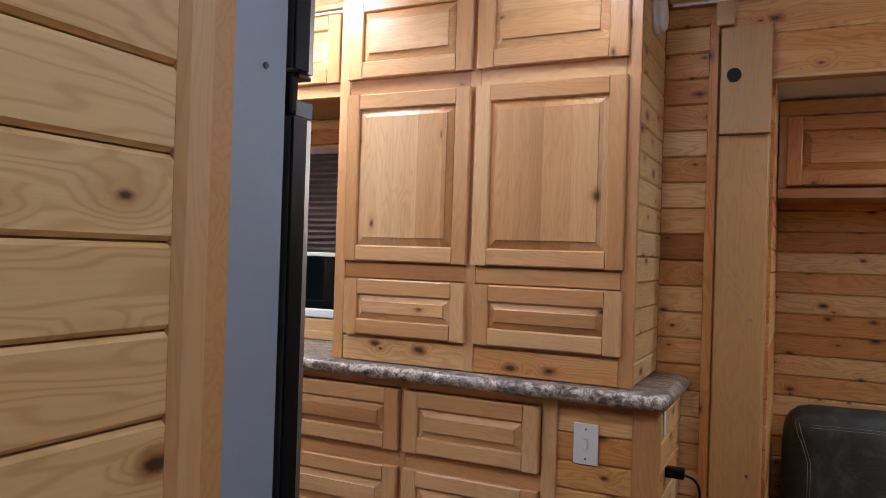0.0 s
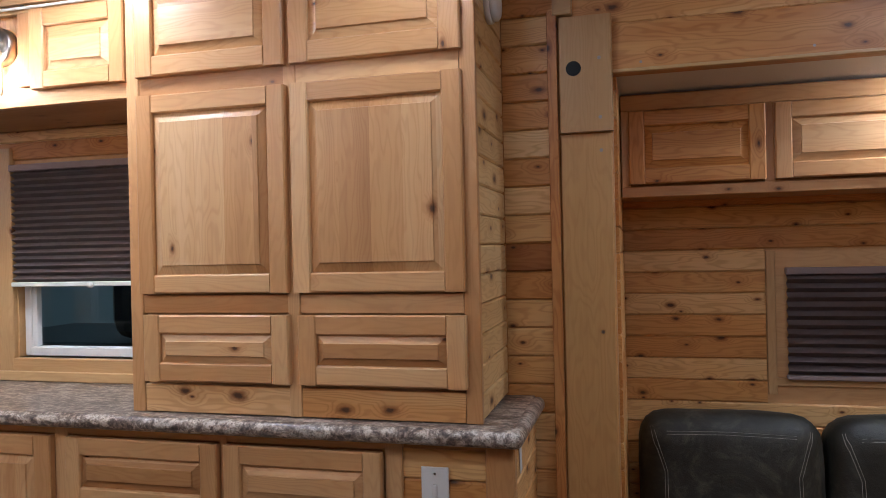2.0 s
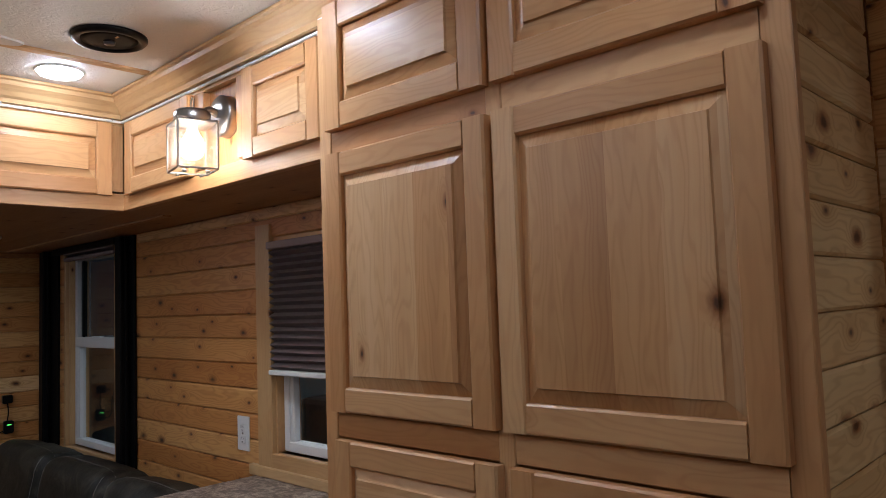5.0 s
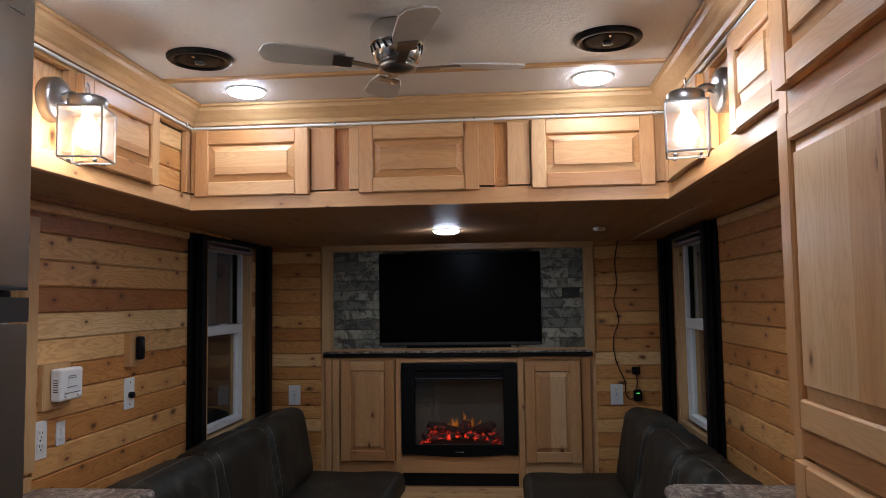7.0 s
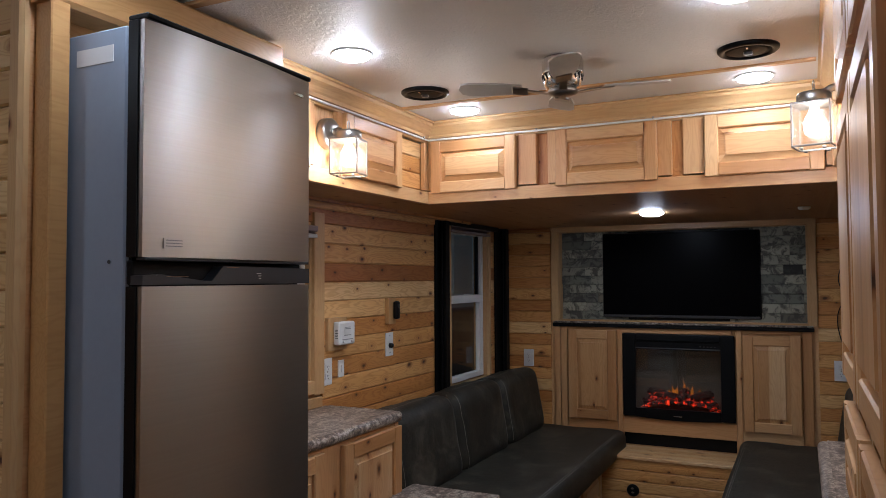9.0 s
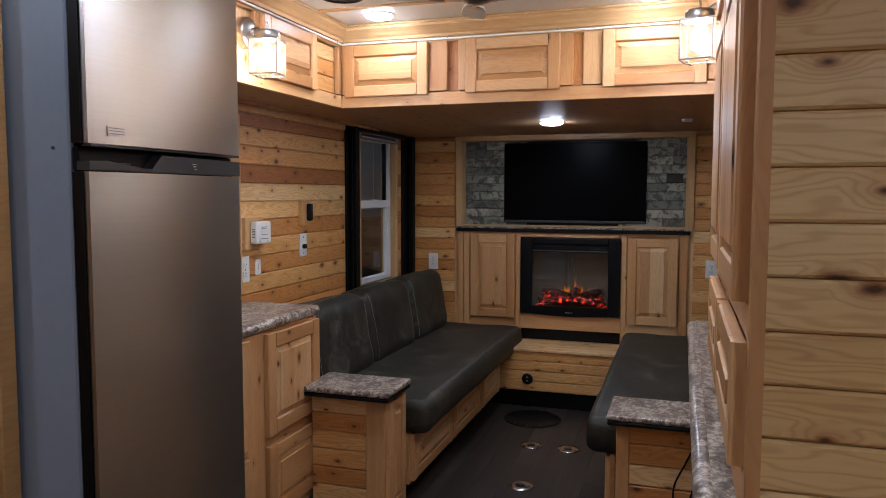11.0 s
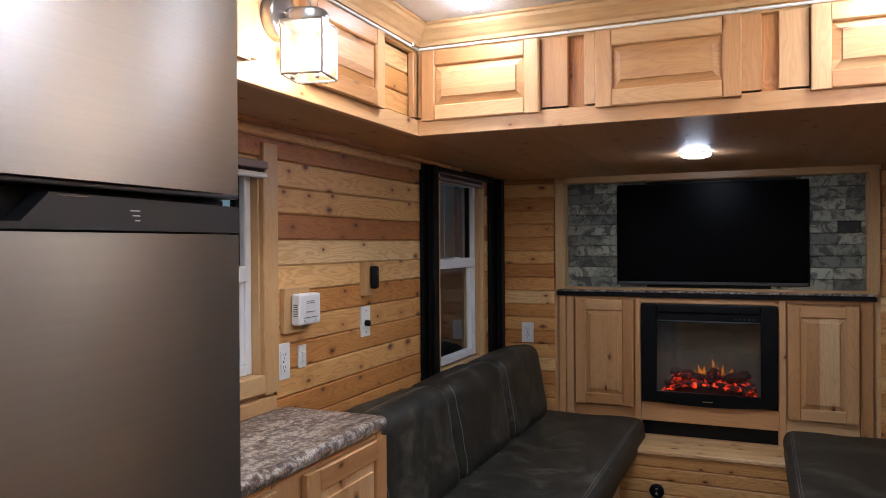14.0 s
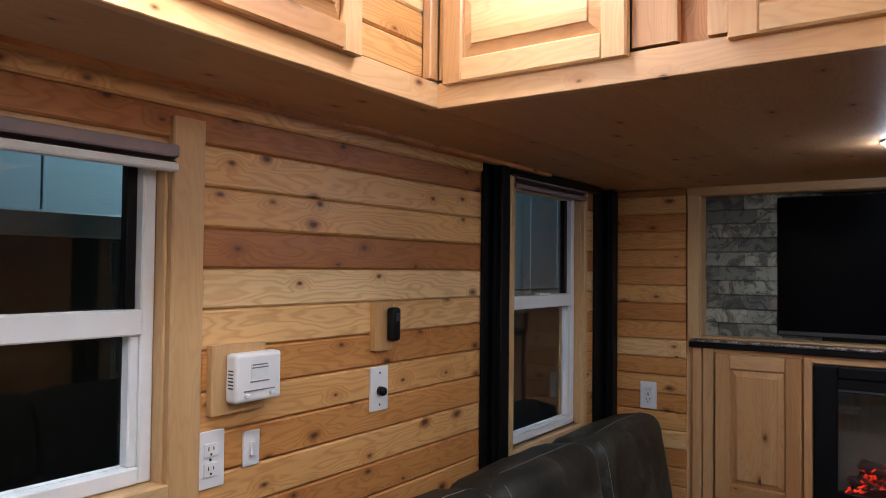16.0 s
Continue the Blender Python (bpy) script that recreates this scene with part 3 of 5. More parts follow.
board("plank", (0.73, 2.6, 1.888), XP, -YP, 2.02, 0.132, 0.014, CEDAR, head, 0.003)
for sx, sz in ((-0.06, 1.84), (0.38, 1.845), (0.8, 1.842), (0.05, 2.045), (0.45, 2.05)):
    part("screw", tube(0.004, 0.002, 10), BRONZE, head, "", basis((sx, 2.5855, sz), XP, -YP))
board("edge_strip", (0.73, 2.6, 1.819), XP, -YP, 1.85, 0.01, 0.02, TRIM, head)
post = thing("slide_post", (-0.2, 2.6, 0), "honey-coloured wood post with a screwed cover plate", "post", kind="structure")
box("post_body", -0.272, -0.125, 2.585, 2.74, 0, 1.672, TRIM, post, 0.003)
bpy.data.objects["post_body"].matrix_basis = Matrix.Translation((-0.2135, 2.655, 0.826)) @ pose(0, 0, 0, 0, -90, 0)
bpy.data.objects["post_body"].data = mesh_of(rbox(1.652, 0.155, 0.145, 0.004), "post_body", POSTWOOD)
board("side_strip", (-0.303, 2.585, 1.0), ZP, -YP, 2.0, 0.028, 0.02, CEDAR, post)
cover = board("cover_plate", (-0.21, 2.58, 1.814), ZP, -YP, 0.324, 0.146, 0.022, TRIM, post, 0.003, "wood cover plate with a round hole")
part("finger_hole", lathe([(0.021, 0), (0.021, 0.003), (0.017, 0.0035)], 20), BLACKPLASTIC, cover, "black round hole", basis((-0.243, 2.5585, 1.83), XP, -YP))
for sx, sz in ((-0.172, 1.855), (-0.172, 1.69)):
    part("screw", tube(0.005, 0.002, 12), BRONZE, cover, "", basis((sx, 2.5572, sz), XP, -YP))
for sx, sz in ((-0.172, 1.6), (-0.178, 1.09), (-0.178, 0.62)):
    part("screw", tube(0.005, 0.002, 12), BRONZE, post, "", basis((sx, 2.5772, sz), XP, -YP))
box("top_block", -0.3, -0.245, 2.56, 2.6, 1.985, 2.062, TRIM, post, 0.003)

# ---------------------------------------------------------------- crown, battens, rope light
CROWN = [(0, 0), (0.012, 0), (0.016, 0.012), (0.024, 0.018), (0.034, 0.030), (0.05, 0.044), (0.054, 0.055), (0.062, 0.058), (0.062, 0.066), (0, 0.066)]


def crown(parent, a, b, n):
    """Crown moulding from a to b, growing along n, its top at the ceiling."""
    a, b, n = Vector(a), Vector(b), Vector(n)
    x = (b - a).normalized()
    z = ZP
    y = z.cross(x)
    prof = [(q * (1 if y.dot(n) > 0 else -1), h) for q, h in CROWN]
    m = basis((a + b) / 2 + ZP * (CEIL - 0.068), x, z)
    return part("moulding", extrude(prof, (b - a).length), TRIM, parent, "", m)


cr = thing("trim_crown", (-2.0, 1.4, CEIL - 0.07), "honey-coloured wood crown moulding along the ceiling", "crown moulding", kind="structure")
crown(cr, (SOX, SOY, 0), (SOX, NOY, 0), XP)
crown(cr, (SOX, SOY, 0), (-1.1, SOY, 0), YP)
crown(cr, (SOX, NOY, 0), (-0.44, NOY - 0.02, 0), -YP)
crown(cr, (-0.44, NY, 0), (EX, NY, 0), -YP)
crown(cr, (-0.445, NOY, 0), (-0.445, NY, 0), XP)
fas = thing("trim_fridge_fascia", (-0.9, 0.72, 2.0), "wide honey wood fascia board over the fridge", "fascia", kind="structure")
board("upper_panel", (-0.92, 0.645, 2.03), XP, YP, 0.75, 0.2, 0.012, POSTWOOD, fas)
board("fascia_board", (-0.92, 0.66, 2.07), XP, YP, 0.75, 0.115, 0.09, POSTWOOD, fas, 0.01)
for bx in (-2.19, -0.95, 0.29):
    bt = single("trim_batten", extrude([(-0.016, 0), (-0.012, -0.007), (0.012, -0.007), (0.016, 0)], 1.52 if bx < -2 else 1.85), TRIM,
                basis((bx, 1.41 if bx < -2 else 1.5, CEIL - 0.0005), YP, ZP), "thin wood batten across the ceiling", "batten", kind="structure")


def rope(name, pts, clips):
    th = thing(name, pts[0], "clear rope light strung under the crown moulding", "rope light", "rope lights")
    curve_wire("tube", pts, 0.0045, ROPE, th)
    for p in clips:
        part("clip", rbox(0.008, 0.008, 0.014, 0.002), BRONZE, th, "", Matrix.Translation(p))


RZ = CEIL - 0.076
rope("rope_light", [(-1.1, SOY + 0.008, RZ), (-1.8, SOY + 0.008, RZ), (SOX + 0.01, SOY + 0.008, RZ)], [(-1.4, SOY + 0.008, RZ + 0.004), (-2.0, SOY + 0.008, RZ + 0.004), (-2.46, SOY + 0.012, RZ + 0.004)])
rope("rope_light", [(SOX + 0.008, SOY + 0.01, RZ), (SOX + 0.008, 1.4, RZ - 0.002), (SOX + 0.008, NOY - 0.01, RZ)], [(SOX + 0.008, y, RZ + 0.004) for y in (1.12, 1.6, 1.88, 2.2)])
rope("rope_light", [(SOX + 0.01, NOY - 0.008, RZ), (-2.0, NOY - 0.008, RZ), (-1.43, NOY - 0.008, RZ)], [(-1.8, NOY - 0.008, RZ + 0.004), (-2.2, NOY - 0.008, RZ + 0.004)])
rope("rope_light", [(-1.43, 2.212, RZ + 0.015), (-0.95, 2.212, RZ + 0.012), (-0.45, 2.212, RZ + 0.015)], [(-1.1, 2.21, RZ + 0.018)])
rope("rope_light", [(-0.43, NY - 0.02, RZ), (0.5, NY - 0.02, RZ - 0.002), (EX, NY - 0.02, RZ)], [(-0.1, NY - 0.02, RZ + 0.004), (0.15, NY - 0.02, RZ + 0.004)])

# ---------------------------------------------------------------- overhead cabinets and loft
loft = thing("loft_underside", (-3.4, 1.4, LOFT), "brown plywood underside of the loft and overhead cabinets", "loft", kind="structure")
for i in range(4):
    y0 = SOY + i * (NOY - SOY) / 4
    board("ply_sheet", ((WX + SOX) / 2, y0 + 0.205, LOFT + 0.012), XP, -ZP, SOX - WX, 0.41, 0.012, UNDER, loft, 0.0002)
board("ply_sheet", (-2.7, (SY + SOY) / 2, LOFT + 0.012), XP, -ZP, 3.2, SOY - SY, 0.012, UNDER, loft, 0.001)
board("ply_sheet", (-2.87, (NY + NOY) / 2, LOFT + 0.012), XP, -ZP, 2.87, NY - NOY, 0.012, UNDER, loft, 0.001)
board("cove_strip", (-2.15, SY, LOFT - 0.02), XP, YP, 2.1, 0.038, 0.014, CEDAR_PALE, loft, 0.005)
board("cove_strip", (-2.3, NY, LOFT - 0.02), XP, -YP, 1.75, 0.038, 0.014, CEDAR_PALE, loft, 0.005)
board("edge_batten", (-3.4, NOY + 0.16, LOFT), XP, -ZP, 1.7, 0.03, 0.006, UNDER, loft)
board("edge_batten", (-2.4, SOY - 0.28, LOFT), XP, -ZP, 2.4, 0.03, 0.012, CEDAR, loft)


def overhead(name, u, n, o, u0, u1, label, items):
    """A run of overhead cabinet: face frame, doors, recessed bays. items: (kind, from, to)."""
    u, n, o = Vector(u), Vector(n), Vector(o)
    cab = thing(name, o + u * ((u0 + u1) / 2) + ZP * LOFT, label, "overhead cabinet", "overhead cabinets")
    L, mid = u1 - u0, (u0 + u1) / 2
    board("top_rail", o + u * mid + ZP * 2.087 - n * 0.02, u, n, L, 0.07, 0.02, TRIM, cab)
    board("bottom_rail", o + u * mid + ZP * (LOFT + 0.027) - n * 0.02, u, n, L, 0.055, 0.0205, ALDER, cab)
    for i, (kind, a, b) in enumerate(items):
        if kind == "door":
            board("back_panel", o + u * ((a + b) / 2) + ZP * 1.945 - n * 0.022, u, n, b - a - 0.02, 0.22, 0.01, ALDER, cab)
            panel_door(cab, u, n, o, a, b, 1.822, 2.052, False, 0.05)
        elif kind == "stile":
            board("stile", o + u * ((a + b) / 2) + ZP * 1.945 - n * 0.02, ZP, n, 0.214, b - a, 0.0195, ALDER, cab)
        elif kind == "bay":
            board("bay_panel", o + u * ((a + b) / 2) + ZP * 1.945 - n * 0.032, ZP, n, 0.22, b - a + 0.01, 0.01, CEDAR, cab)
        elif kind == "plankbay":
            plank_run(cab, u, n, o - n * 0.034, a - 0.004, b + 0.004, 1.838, 2.052, 0.072, 1.838, (), 0.01)
    return cab


overhead("overhead_cabinet", YP, XP, (SOX, 0, 0), SOY, NOY, "cedar overhead cabinet with three raised-panel doors ",
         [("stile", SOY, 0.615), ("door", 0.622, 1.028), ("stile", 1.03, 1.115), ("bay", 1.115, 1.165), ("stile", 1.165, 1.20), ("door", 1.203, 1.614),
          ("stile", 1.612, 1.667), ("bay", 1.667, 1.71), ("stile", 1.71, 1.787), ("door", 1.79, 2.197), ("stile", 2.2, NOY)])
overhead("overhead_cabinet", XP, YP, (0, SOY, 0), SOX, -1.1, "cedar overhead cabinet with lantern bay beside the fridge",
         [("stile", SOX, SOX + 0.03), ("plankbay", -2.49, -2.26), ("door", -2.25, -1.83), ("stile", -1.83, -1.80), ("bay", -1.80, -1.66), ("stile", -1.66, -1.62), ("door", -1.61, -1.15)])
overhead("overhead_cabinet", XP, -YP, (0, NOY, 0), SOX, -1.435, "cedar overhead cabinet with lantern bay beside the pantry",
         [("stile", SOX, SOX + 0.03), ("door", -2.47, -2.05), ("stile", -2.05, -2.0), ("bay", -2.0, -1.83), ("stile", -1.83, -1.775), ("door", -1.77, -1.45)])

# ---------------------------------------------------------------- pantry and kitchen on the north side
pan = thing("pantry_cabinet", (-0.94, 2.4, 0.907), "tall alder pantry cabinet with raised-panel doors standing on the counter", "cabinet")
box("carcass", -1.43, -0.462, 2.228, NY - T - 0.002, 0.907, CEIL - 0.002, ALDER, pan, 0)
for a, b in ((-1.434, -1.395), (-0.96, -0.925), (-0.49, -0.45)):
    board("stile", ((a + b) / 2, 2.228, 1.518), ZP, -YP, 1.222, b - a, 0.02, ALDER, pan)
for z, w in ((0.945, 0.075), (1.2, 0.05), (1.795, 0.07), (2.1, 0.05)):
    for rx in (-1.175, -0.707):
        board("rail", (rx, 2.228, z), XP, -YP, 0.432, w, 0.0195, CEDAR if z < 1 else ALDER, pan)
for a, b in ((-1.392, -0.95), (-0.934, -0.482)):
    panel_door(pan, XP, -YP, (0, 2.208, 0), a, b, 1.230, 1.766, True, 0.05)
    panel_door(pan, XP, -YP, (0, 2.208, 0), a, b, 1.817, 2.088, False, 0.055)
    panel_door(pan, XP, -YP, (0, 2.208, 0), a + 0.01, b, 0.994, 1.172, False, 0.05, "drawer")
plank_run(pan, YP, XP, (-0.462, 0, 0), 2.228, NY - T - 0.003, 0.91, CEIL - 0.07, 0.0735, 1.048, (), 0.012, PALEPINE)
smoke = thing("smoke_alarm", (-0.45, 2.38, 1.98), "round white smoke alarm on the pantry side", "smoke alarm")
part("base", lathe([(0.056, 0), (0.056, 0.012), (0.054, 0.014)], 32), WHITEPLASTIC, smoke, "", basis((-0.45, 2.38, 1.98), YP, XP), True)
part("dome", lathe([(0.05, 0.014), (0.05, 0.026), (0.044, 0.032), (0.02, 0.034)], 32), WHITEPLASTIC, smoke, "", basis((-0.45, 2.38, 1.98), YP, XP), True)


def counter(name, x0, x1, y0, y1, label, nose=0.02, t=0.042):
    th = thing(name, ((x0 + x1) / 2, (y0 + y1) / 2, 0.905 - t), label, "countertop")
    front = y0 < 1.4 and y1 or y0
    s = 1 if front == y0 else -1
    ends = x1 if s > 0 else x0
    k = 1 if s > 0 else -1
    ya, yb = sorted((front + s * 0.03, y1 if s > 0 else y0))
    xa, xb = sorted((ends - k * 0.03, x0 if s > 0 else x1))
    box("slab", xa, xb, ya, yb, 0.905 - 0.03, 0.9045, GRANITE, th, 0)
    ya, yb = sorted((front, front + s * 0.045))
    box("front_edge", x0, x1, ya, yb, 0.905 - t, 0.905, GRANITE, th, nose, 5, "rolled front edge", True)
    ya, yb = sorted((front + s * 0.02, y1 if s > 0 else y0))
    xa, xb = sorted((ends, ends - k * 0.045))
    box("end_edge", xa, xb, ya, yb, 0.905 - t, 0.905, GRANITE, th, nose, 5, "rolled end edge", True)
    return th


counter("countertop", -2.3, -0.345, 2.145, NY - 0.001, "speckled brown granite-look counter with a rolled front edge")
counter("countertop", -2.205, -1.12, SY + 0.001, 0.648, "speckled brown granite-look counter beside the fridge")
bs = box("trim_backsplash", -2.14, -1.12, SY - 0.004, SY + 0.016, 0.906, 0.95, TRIM, None, 0.003)
tagged(bs, "pale wood strip behind the counter", "trim", kind="structure")
bs = box("trim_backsplash", -2.33, -1.45, NY - 0.02, NY, 0.906, 0.94, TRIM, None, 0.003)
tagged(bs, "pale wood strip behind the counter", "trim", kind="structure")

base = thing("base_cabinet", (-1.3, 2.2, 0), "alder base cabinet with raised-panel drawers under the counter", "cabinet", "base cabinets")
box("carcass", -2.25, -0.38, 2.22, NY - T - 0.003, 0.08, 0.862, ALDER, base, 0)
box("toe_kick", -2.25, -0.38, 2.27, 2.3, 0.0, 0.08, BLACKPLASTIC, base, 0)
for a, b in ((-2.25, -2.2), (-1.69, -1.645), (-1.163, -1.14), (-0.70, -0.655)):
    board("stile", ((a + b) / 2, 2.22, 0.47), ZP, -YP, 0.78, b - a, 0.02, ALDER, base)
for z, w in ((0.848, 0.026), (0.612, 0.05), (0.36, 0.04), (0.1, 0.04)):
    board("rail", (-1.4, 2.22, z), XP, -YP, 1.45, w, 0.0185, ALDER, base)
for z0, z1 in ((0.643, 0.832), (0.39, 0.59), (0.125, 0.345)):
    panel_door(base, XP, -YP, (0, 2.2, 0), -1.64, -1.163, z0, z1, False, 0.05, "drawer")
    panel_door(base, XP, -YP, (0, 2.2, 0), -1.143, -0.703, z0, z1, False, 0.05, "drawer")
panel_door(base, XP, -YP, (0, 2.2, 0), -2.18, -1.69, 0.125, 0.832, True)
plank_run(base, XP, -YP, (0, 2.22, 0), -0.655, -0.445, 0.08, 0.84, 0.079, 0.765, (), 0.01)
board("corner_post", (-0.408, 2.225, 0.43), ZP, -YP, 0.86, 0.072, 0.03, ALDER, base, 0.004)
plank_run(base, YP, XP, (-0.385, 0, 0), 2.22, NY - T - 0.003, 0.08, 0.86, 0.0775, 0.765, (), 0.012)
cover_plate((-0.572, 2.208, 0.742), -YP, XP, "switch", "white switch plate on the plank panel under the counter")

base2 = thing("base_cabinet", (-1.6, 0.45, 0), "alder base cabinet with raised-panel doors beside the fridge", "cabinet", "base cabinets")
box("carcass", -2.19, -1.13, SY + 0.002, 0.608, 0.08, 0.862, ALDER, base2, 0)
box("toe_kick", -2.19, -1.13, 0.5, 0.55, 0, 0.08, BLACKPLASTIC, base2, 0)
for a, b in ((-2.195, -2.165), (-1.78, -1.66), (-1.2, -1.13)):
    board("stile", ((a + b) / 2, 0.608, 0.47), ZP, YP, 0.78, b - a, 0.02, ALDER, base2)
for z, w in ((0.845, 0.03), (0.43, 0.05), (0.1, 0.04)):
    board("rail", (-1.66, 0.608, z), XP, YP, 1.0, w, 0.0185, ALDER, base2)
panel_door(base2, XP, YP, (0, 0.63, 0), -2.185, -1.775, 0.455, 0.85, True)
panel_door(base2, XP, YP, (0, 0.63, 0), -2.185, -1.775, 0.13, 0.415, False, 0.055, "drawer")
panel_door(base2, XP, YP, (0, 0.63, 0), -1.655, -1.2, 0.455, 0.85, True)
panel_door(base2, XP, YP, (0, 0.63, 0), -1.655, -1.2, 0.13, 0.415, False, 0.055, "drawer")

# ---------------------------------------------------------------- fridge
fr = thing("fridge", (-0.83, 0.6, 0), "two-door fridge with dark brushed steel doors and blue-grey sides", "fridge")
FX0, FX1 = -1.155, -0.612
box("cabinet_body", FX0, FX1, 0.34, 0.897, 0.03, 1.955, GREYPAINT, fr, 0.004)
box("gasket", FX0 + 0.01, FX1 - 0.012, 0.897, 0.905, 0.05, 1.95, BLACKPLASTIC, fr, 0)
box("top_cap", FX0, FX1, 0.9, 0.955, 1.961, 1.973, BLACKPLASTIC, fr, 0.003)


def fridge_door(name, z0, z1):
    w = FX1 - FX0
    prof = [(-w / 2, -0.03), (-w / 2, 0.0)]
    prof += [(-w / 2 + w * i / 16, 0.012 * (1 - (2 * i / 16 - 1) ** 2) + 0.012) for i in range(17)]
    prof += [(w / 2, 0.0), (w / 2, -0.03)]
    bm = extrude(prof, z1 - z0)
    m = basis(((FX0 + FX1) / 2, 0.935, (z0 + z1) / 2), ZP, YP)
    d = part(name, bm, STEEL, fr, "dark brushed steel door", m)
    for side in (FX0 - 0.001, FX1 + 0.001):
        box("edge_strip", side - 0.003, side + 0.003, 0.906, 0.934, z0, z1, BLACKPLASTIC, d, 0.001)
    return d


fd = fridge_door("upper_door", 1.484, 1.96)
fl = fridge_door("lower_door", 0.09, 1.425)
hb = box("handle_band", FX0, FX1, 0.903, 0.92, 1.428, 1.478, BLACKMETAL, fr, 0.004, 2, "dark plastic recessed handle band")
# face of the band: a low lip under the hand pocket, full height past its sloped end
w = FX1 - FX0
face = [(-w / 2, 1.428), (w / 2, 1.428), (w / 2, 1.447), (w / 2 - 0.05, 1.449), (w / 2 - 0.165, 1.436), (w / 2 - 0.19, 1.436), (w / 2 - 0.225, 1.469), (-w / 2, 1.466)]
part("band_face", extrude([(-x, z - 1.45) for x, z in face], 0.034), DARKPLASTIC, hb, "dark grey plastic face", basis(((FX0 + FX1) / 2, 0.932, 1.45), YP, ZP))
box("lip", FX0 + 0.004, FX1 - 0.004, 0.925, 0.951, 1.477, 1.4835, DARKPLASTIC, fd, 0.002, 2)
for a, b in ((0.06, 0.12), (0.235, 0.275)):
    box("chrome_line", FX1 - b, FX1 - a, 0.949, 0.9498, 1.4655 if a > 0.2 else 1.444, 1.467 if a > 0.2 else 1.4455, CHROME, hb, 0.0003)
for k in range(3):
    box("mark", FX1 - 0.352, FX1 - 0.336 - 0.004 * k, 0.949, 0.9496, 1.452 - 0.006 * k, 1.4535 - 0.006 * k, PAPER, hb, 0)
box("badge", -1.124, -1.064, 0.9485, 0.9525, 1.912, 1.92, CHROME, fd, 0.0005)
lab = box("label", -0.73, -0.66, 0.952, 0.9538, 1.502, 1.523, FILM, fd, 0)
for i in range(3):
    box("print_bar", -0.725, -0.665, 0.9538, 0.9541, 1.506 + i * 0.006, 1.508 + i * 0.006, INK, lab, 0)
box("label", FX1, FX1 + 0.001, 0.75, 0.86, 1.885, 1.92, PAPER, fr, 0, 1, "white paper sticker")
part("screw", tube(0.004, 0.002, 10), DARKPLASTIC, fr, "", basis((FX1 + 0.001, 0.855, 1.475), YP, XP))
box("foot_grille", FX0 + 0.01, FX1 - 0.01, 0.87, 0.93, 0.0, 0.085, BLACKPLASTIC, fr, 0.003)

# ---------------------------------------------------------------- far wall: niche, television, fireplace
nb = box("wall_niche", WX - 0.16, WX - 0.102, 0.6, 2.2, 1.1, 1.8, BLACKPLASTIC, None, 0)
tagged(nb, "stacked grey stone back of the television niche", "wall", kind="structure")
rng = random.Random(4)
for row in range(10):
    z = ALC[2] + row * 0.058
    y = ALC[0] - 0.02 - rng.random() * 0.1
    while y < ALC[1]:
        l = rng.choice((0.1, 0.14, 0.18, 0.24))
        a, b = max(y, ALC[0] - 0.02), min(y + l, ALC[1] + 0.02)
        y += l
        if b - a < 0.015 or (a > 1.05 and b < 1.78):
            continue
        d = rng.choice((0.02, 0.026, 0.033))
        board("stone", (WX - 0.102, (a + b) / 2, z + 0.029), YP, XP, round(b - a - 0.002, 2), 0.0565, d, STONE, nb, 0.003)
nf = thing("niche_frame", (WX, 1.4, 1.165), "pale wood frame round the television niche", "niche frame", kind="structure")
for y in (ALC[0] - 0.025, ALC[1] + 0.025):
    board("jamb", (WX - T, y, 1.48), ZP, XP, 0.64, 0.05, 0.024, TRIM, nf, 0.004)
board("head", (WX - T, 1.398, ALC[3] + 0.024), YP, XP, 1.584, 0.05, 0.024, TRIM, nf, 0.004)
for y, k in ((ALC[0], 1), (ALC[1], -1)):
    board("lining", (WX - 0.055, y - k * 0.002, 1.453), ZP, YP * k, 0.58, 0.1, 0.006, TRIM, nf)
board("sill", (WX - 0.05, 1.398, ALC[2] - 0.004), YP, ZP, 1.484, 0.1, 0.008, TRIM, nf)
tv = thing("television", (-4.38, 1.41, 1.18), "large black flat television in the stone niche", "television")
box("bracket", -4.44, -4.4, 1.25, 1.57, 1.3, 1.6, BLACKMETAL, tv, 0.003)
box("body", -4.42, -4.375, 0.935, 1.892, 1.185, 1.73, BLACKPLASTIC, tv, 0.008, 2)
box("screen", -4.3755, -4.3735, 0.943, 1.884, 1.205, 1.722, SCREEN, tv, 0)
box("lower_bezel", -4.374, -4.371, 0.943, 1.884, 1.188, 1.203, DARKPLASTIC, tv, 0.001)

mantel = thing("mantel_shelf", (WX, 1.395, 1.135), "thin dark granite mantel shelf over the fireplace", "mantel")
box("slab", WX - 0.1, WX + 0.028, 0.622, 2.168, 1.147, 1.158, GRANITE, mantel, 0.004)
box("dark_edge", WX - 0.08, WX + 0.03, 0.62, 2.17, 1.124, 1.1465, BLACKPLASTIC, mantel, 0.003)

fc = thing("fireplace_cabinet", (WX, 1.395, 0), "alder cabinet built round the electric fireplace", "cabinet")
box("back", WX - 0.2, WX - 0.17, 0.62, 2.165, 0.05, 1.12, ALDER, fc, 0)
for a, b in ((0.625, 0.665), (0.668, 0.715), (1.04, 1.075), (1.745, 1.78), (2.1, 2.16)):
    board("stile", (WX - T, (a + b) / 2, 0.755), ZP, XP, 0.735, b - a - 0.002, 0.02, ALDER, fc, 0.003)
board("top_rail", (WX - T, 1.39, 1.107), YP, XP, 0.67, 0.03, 0.0195, ALDER, fc)
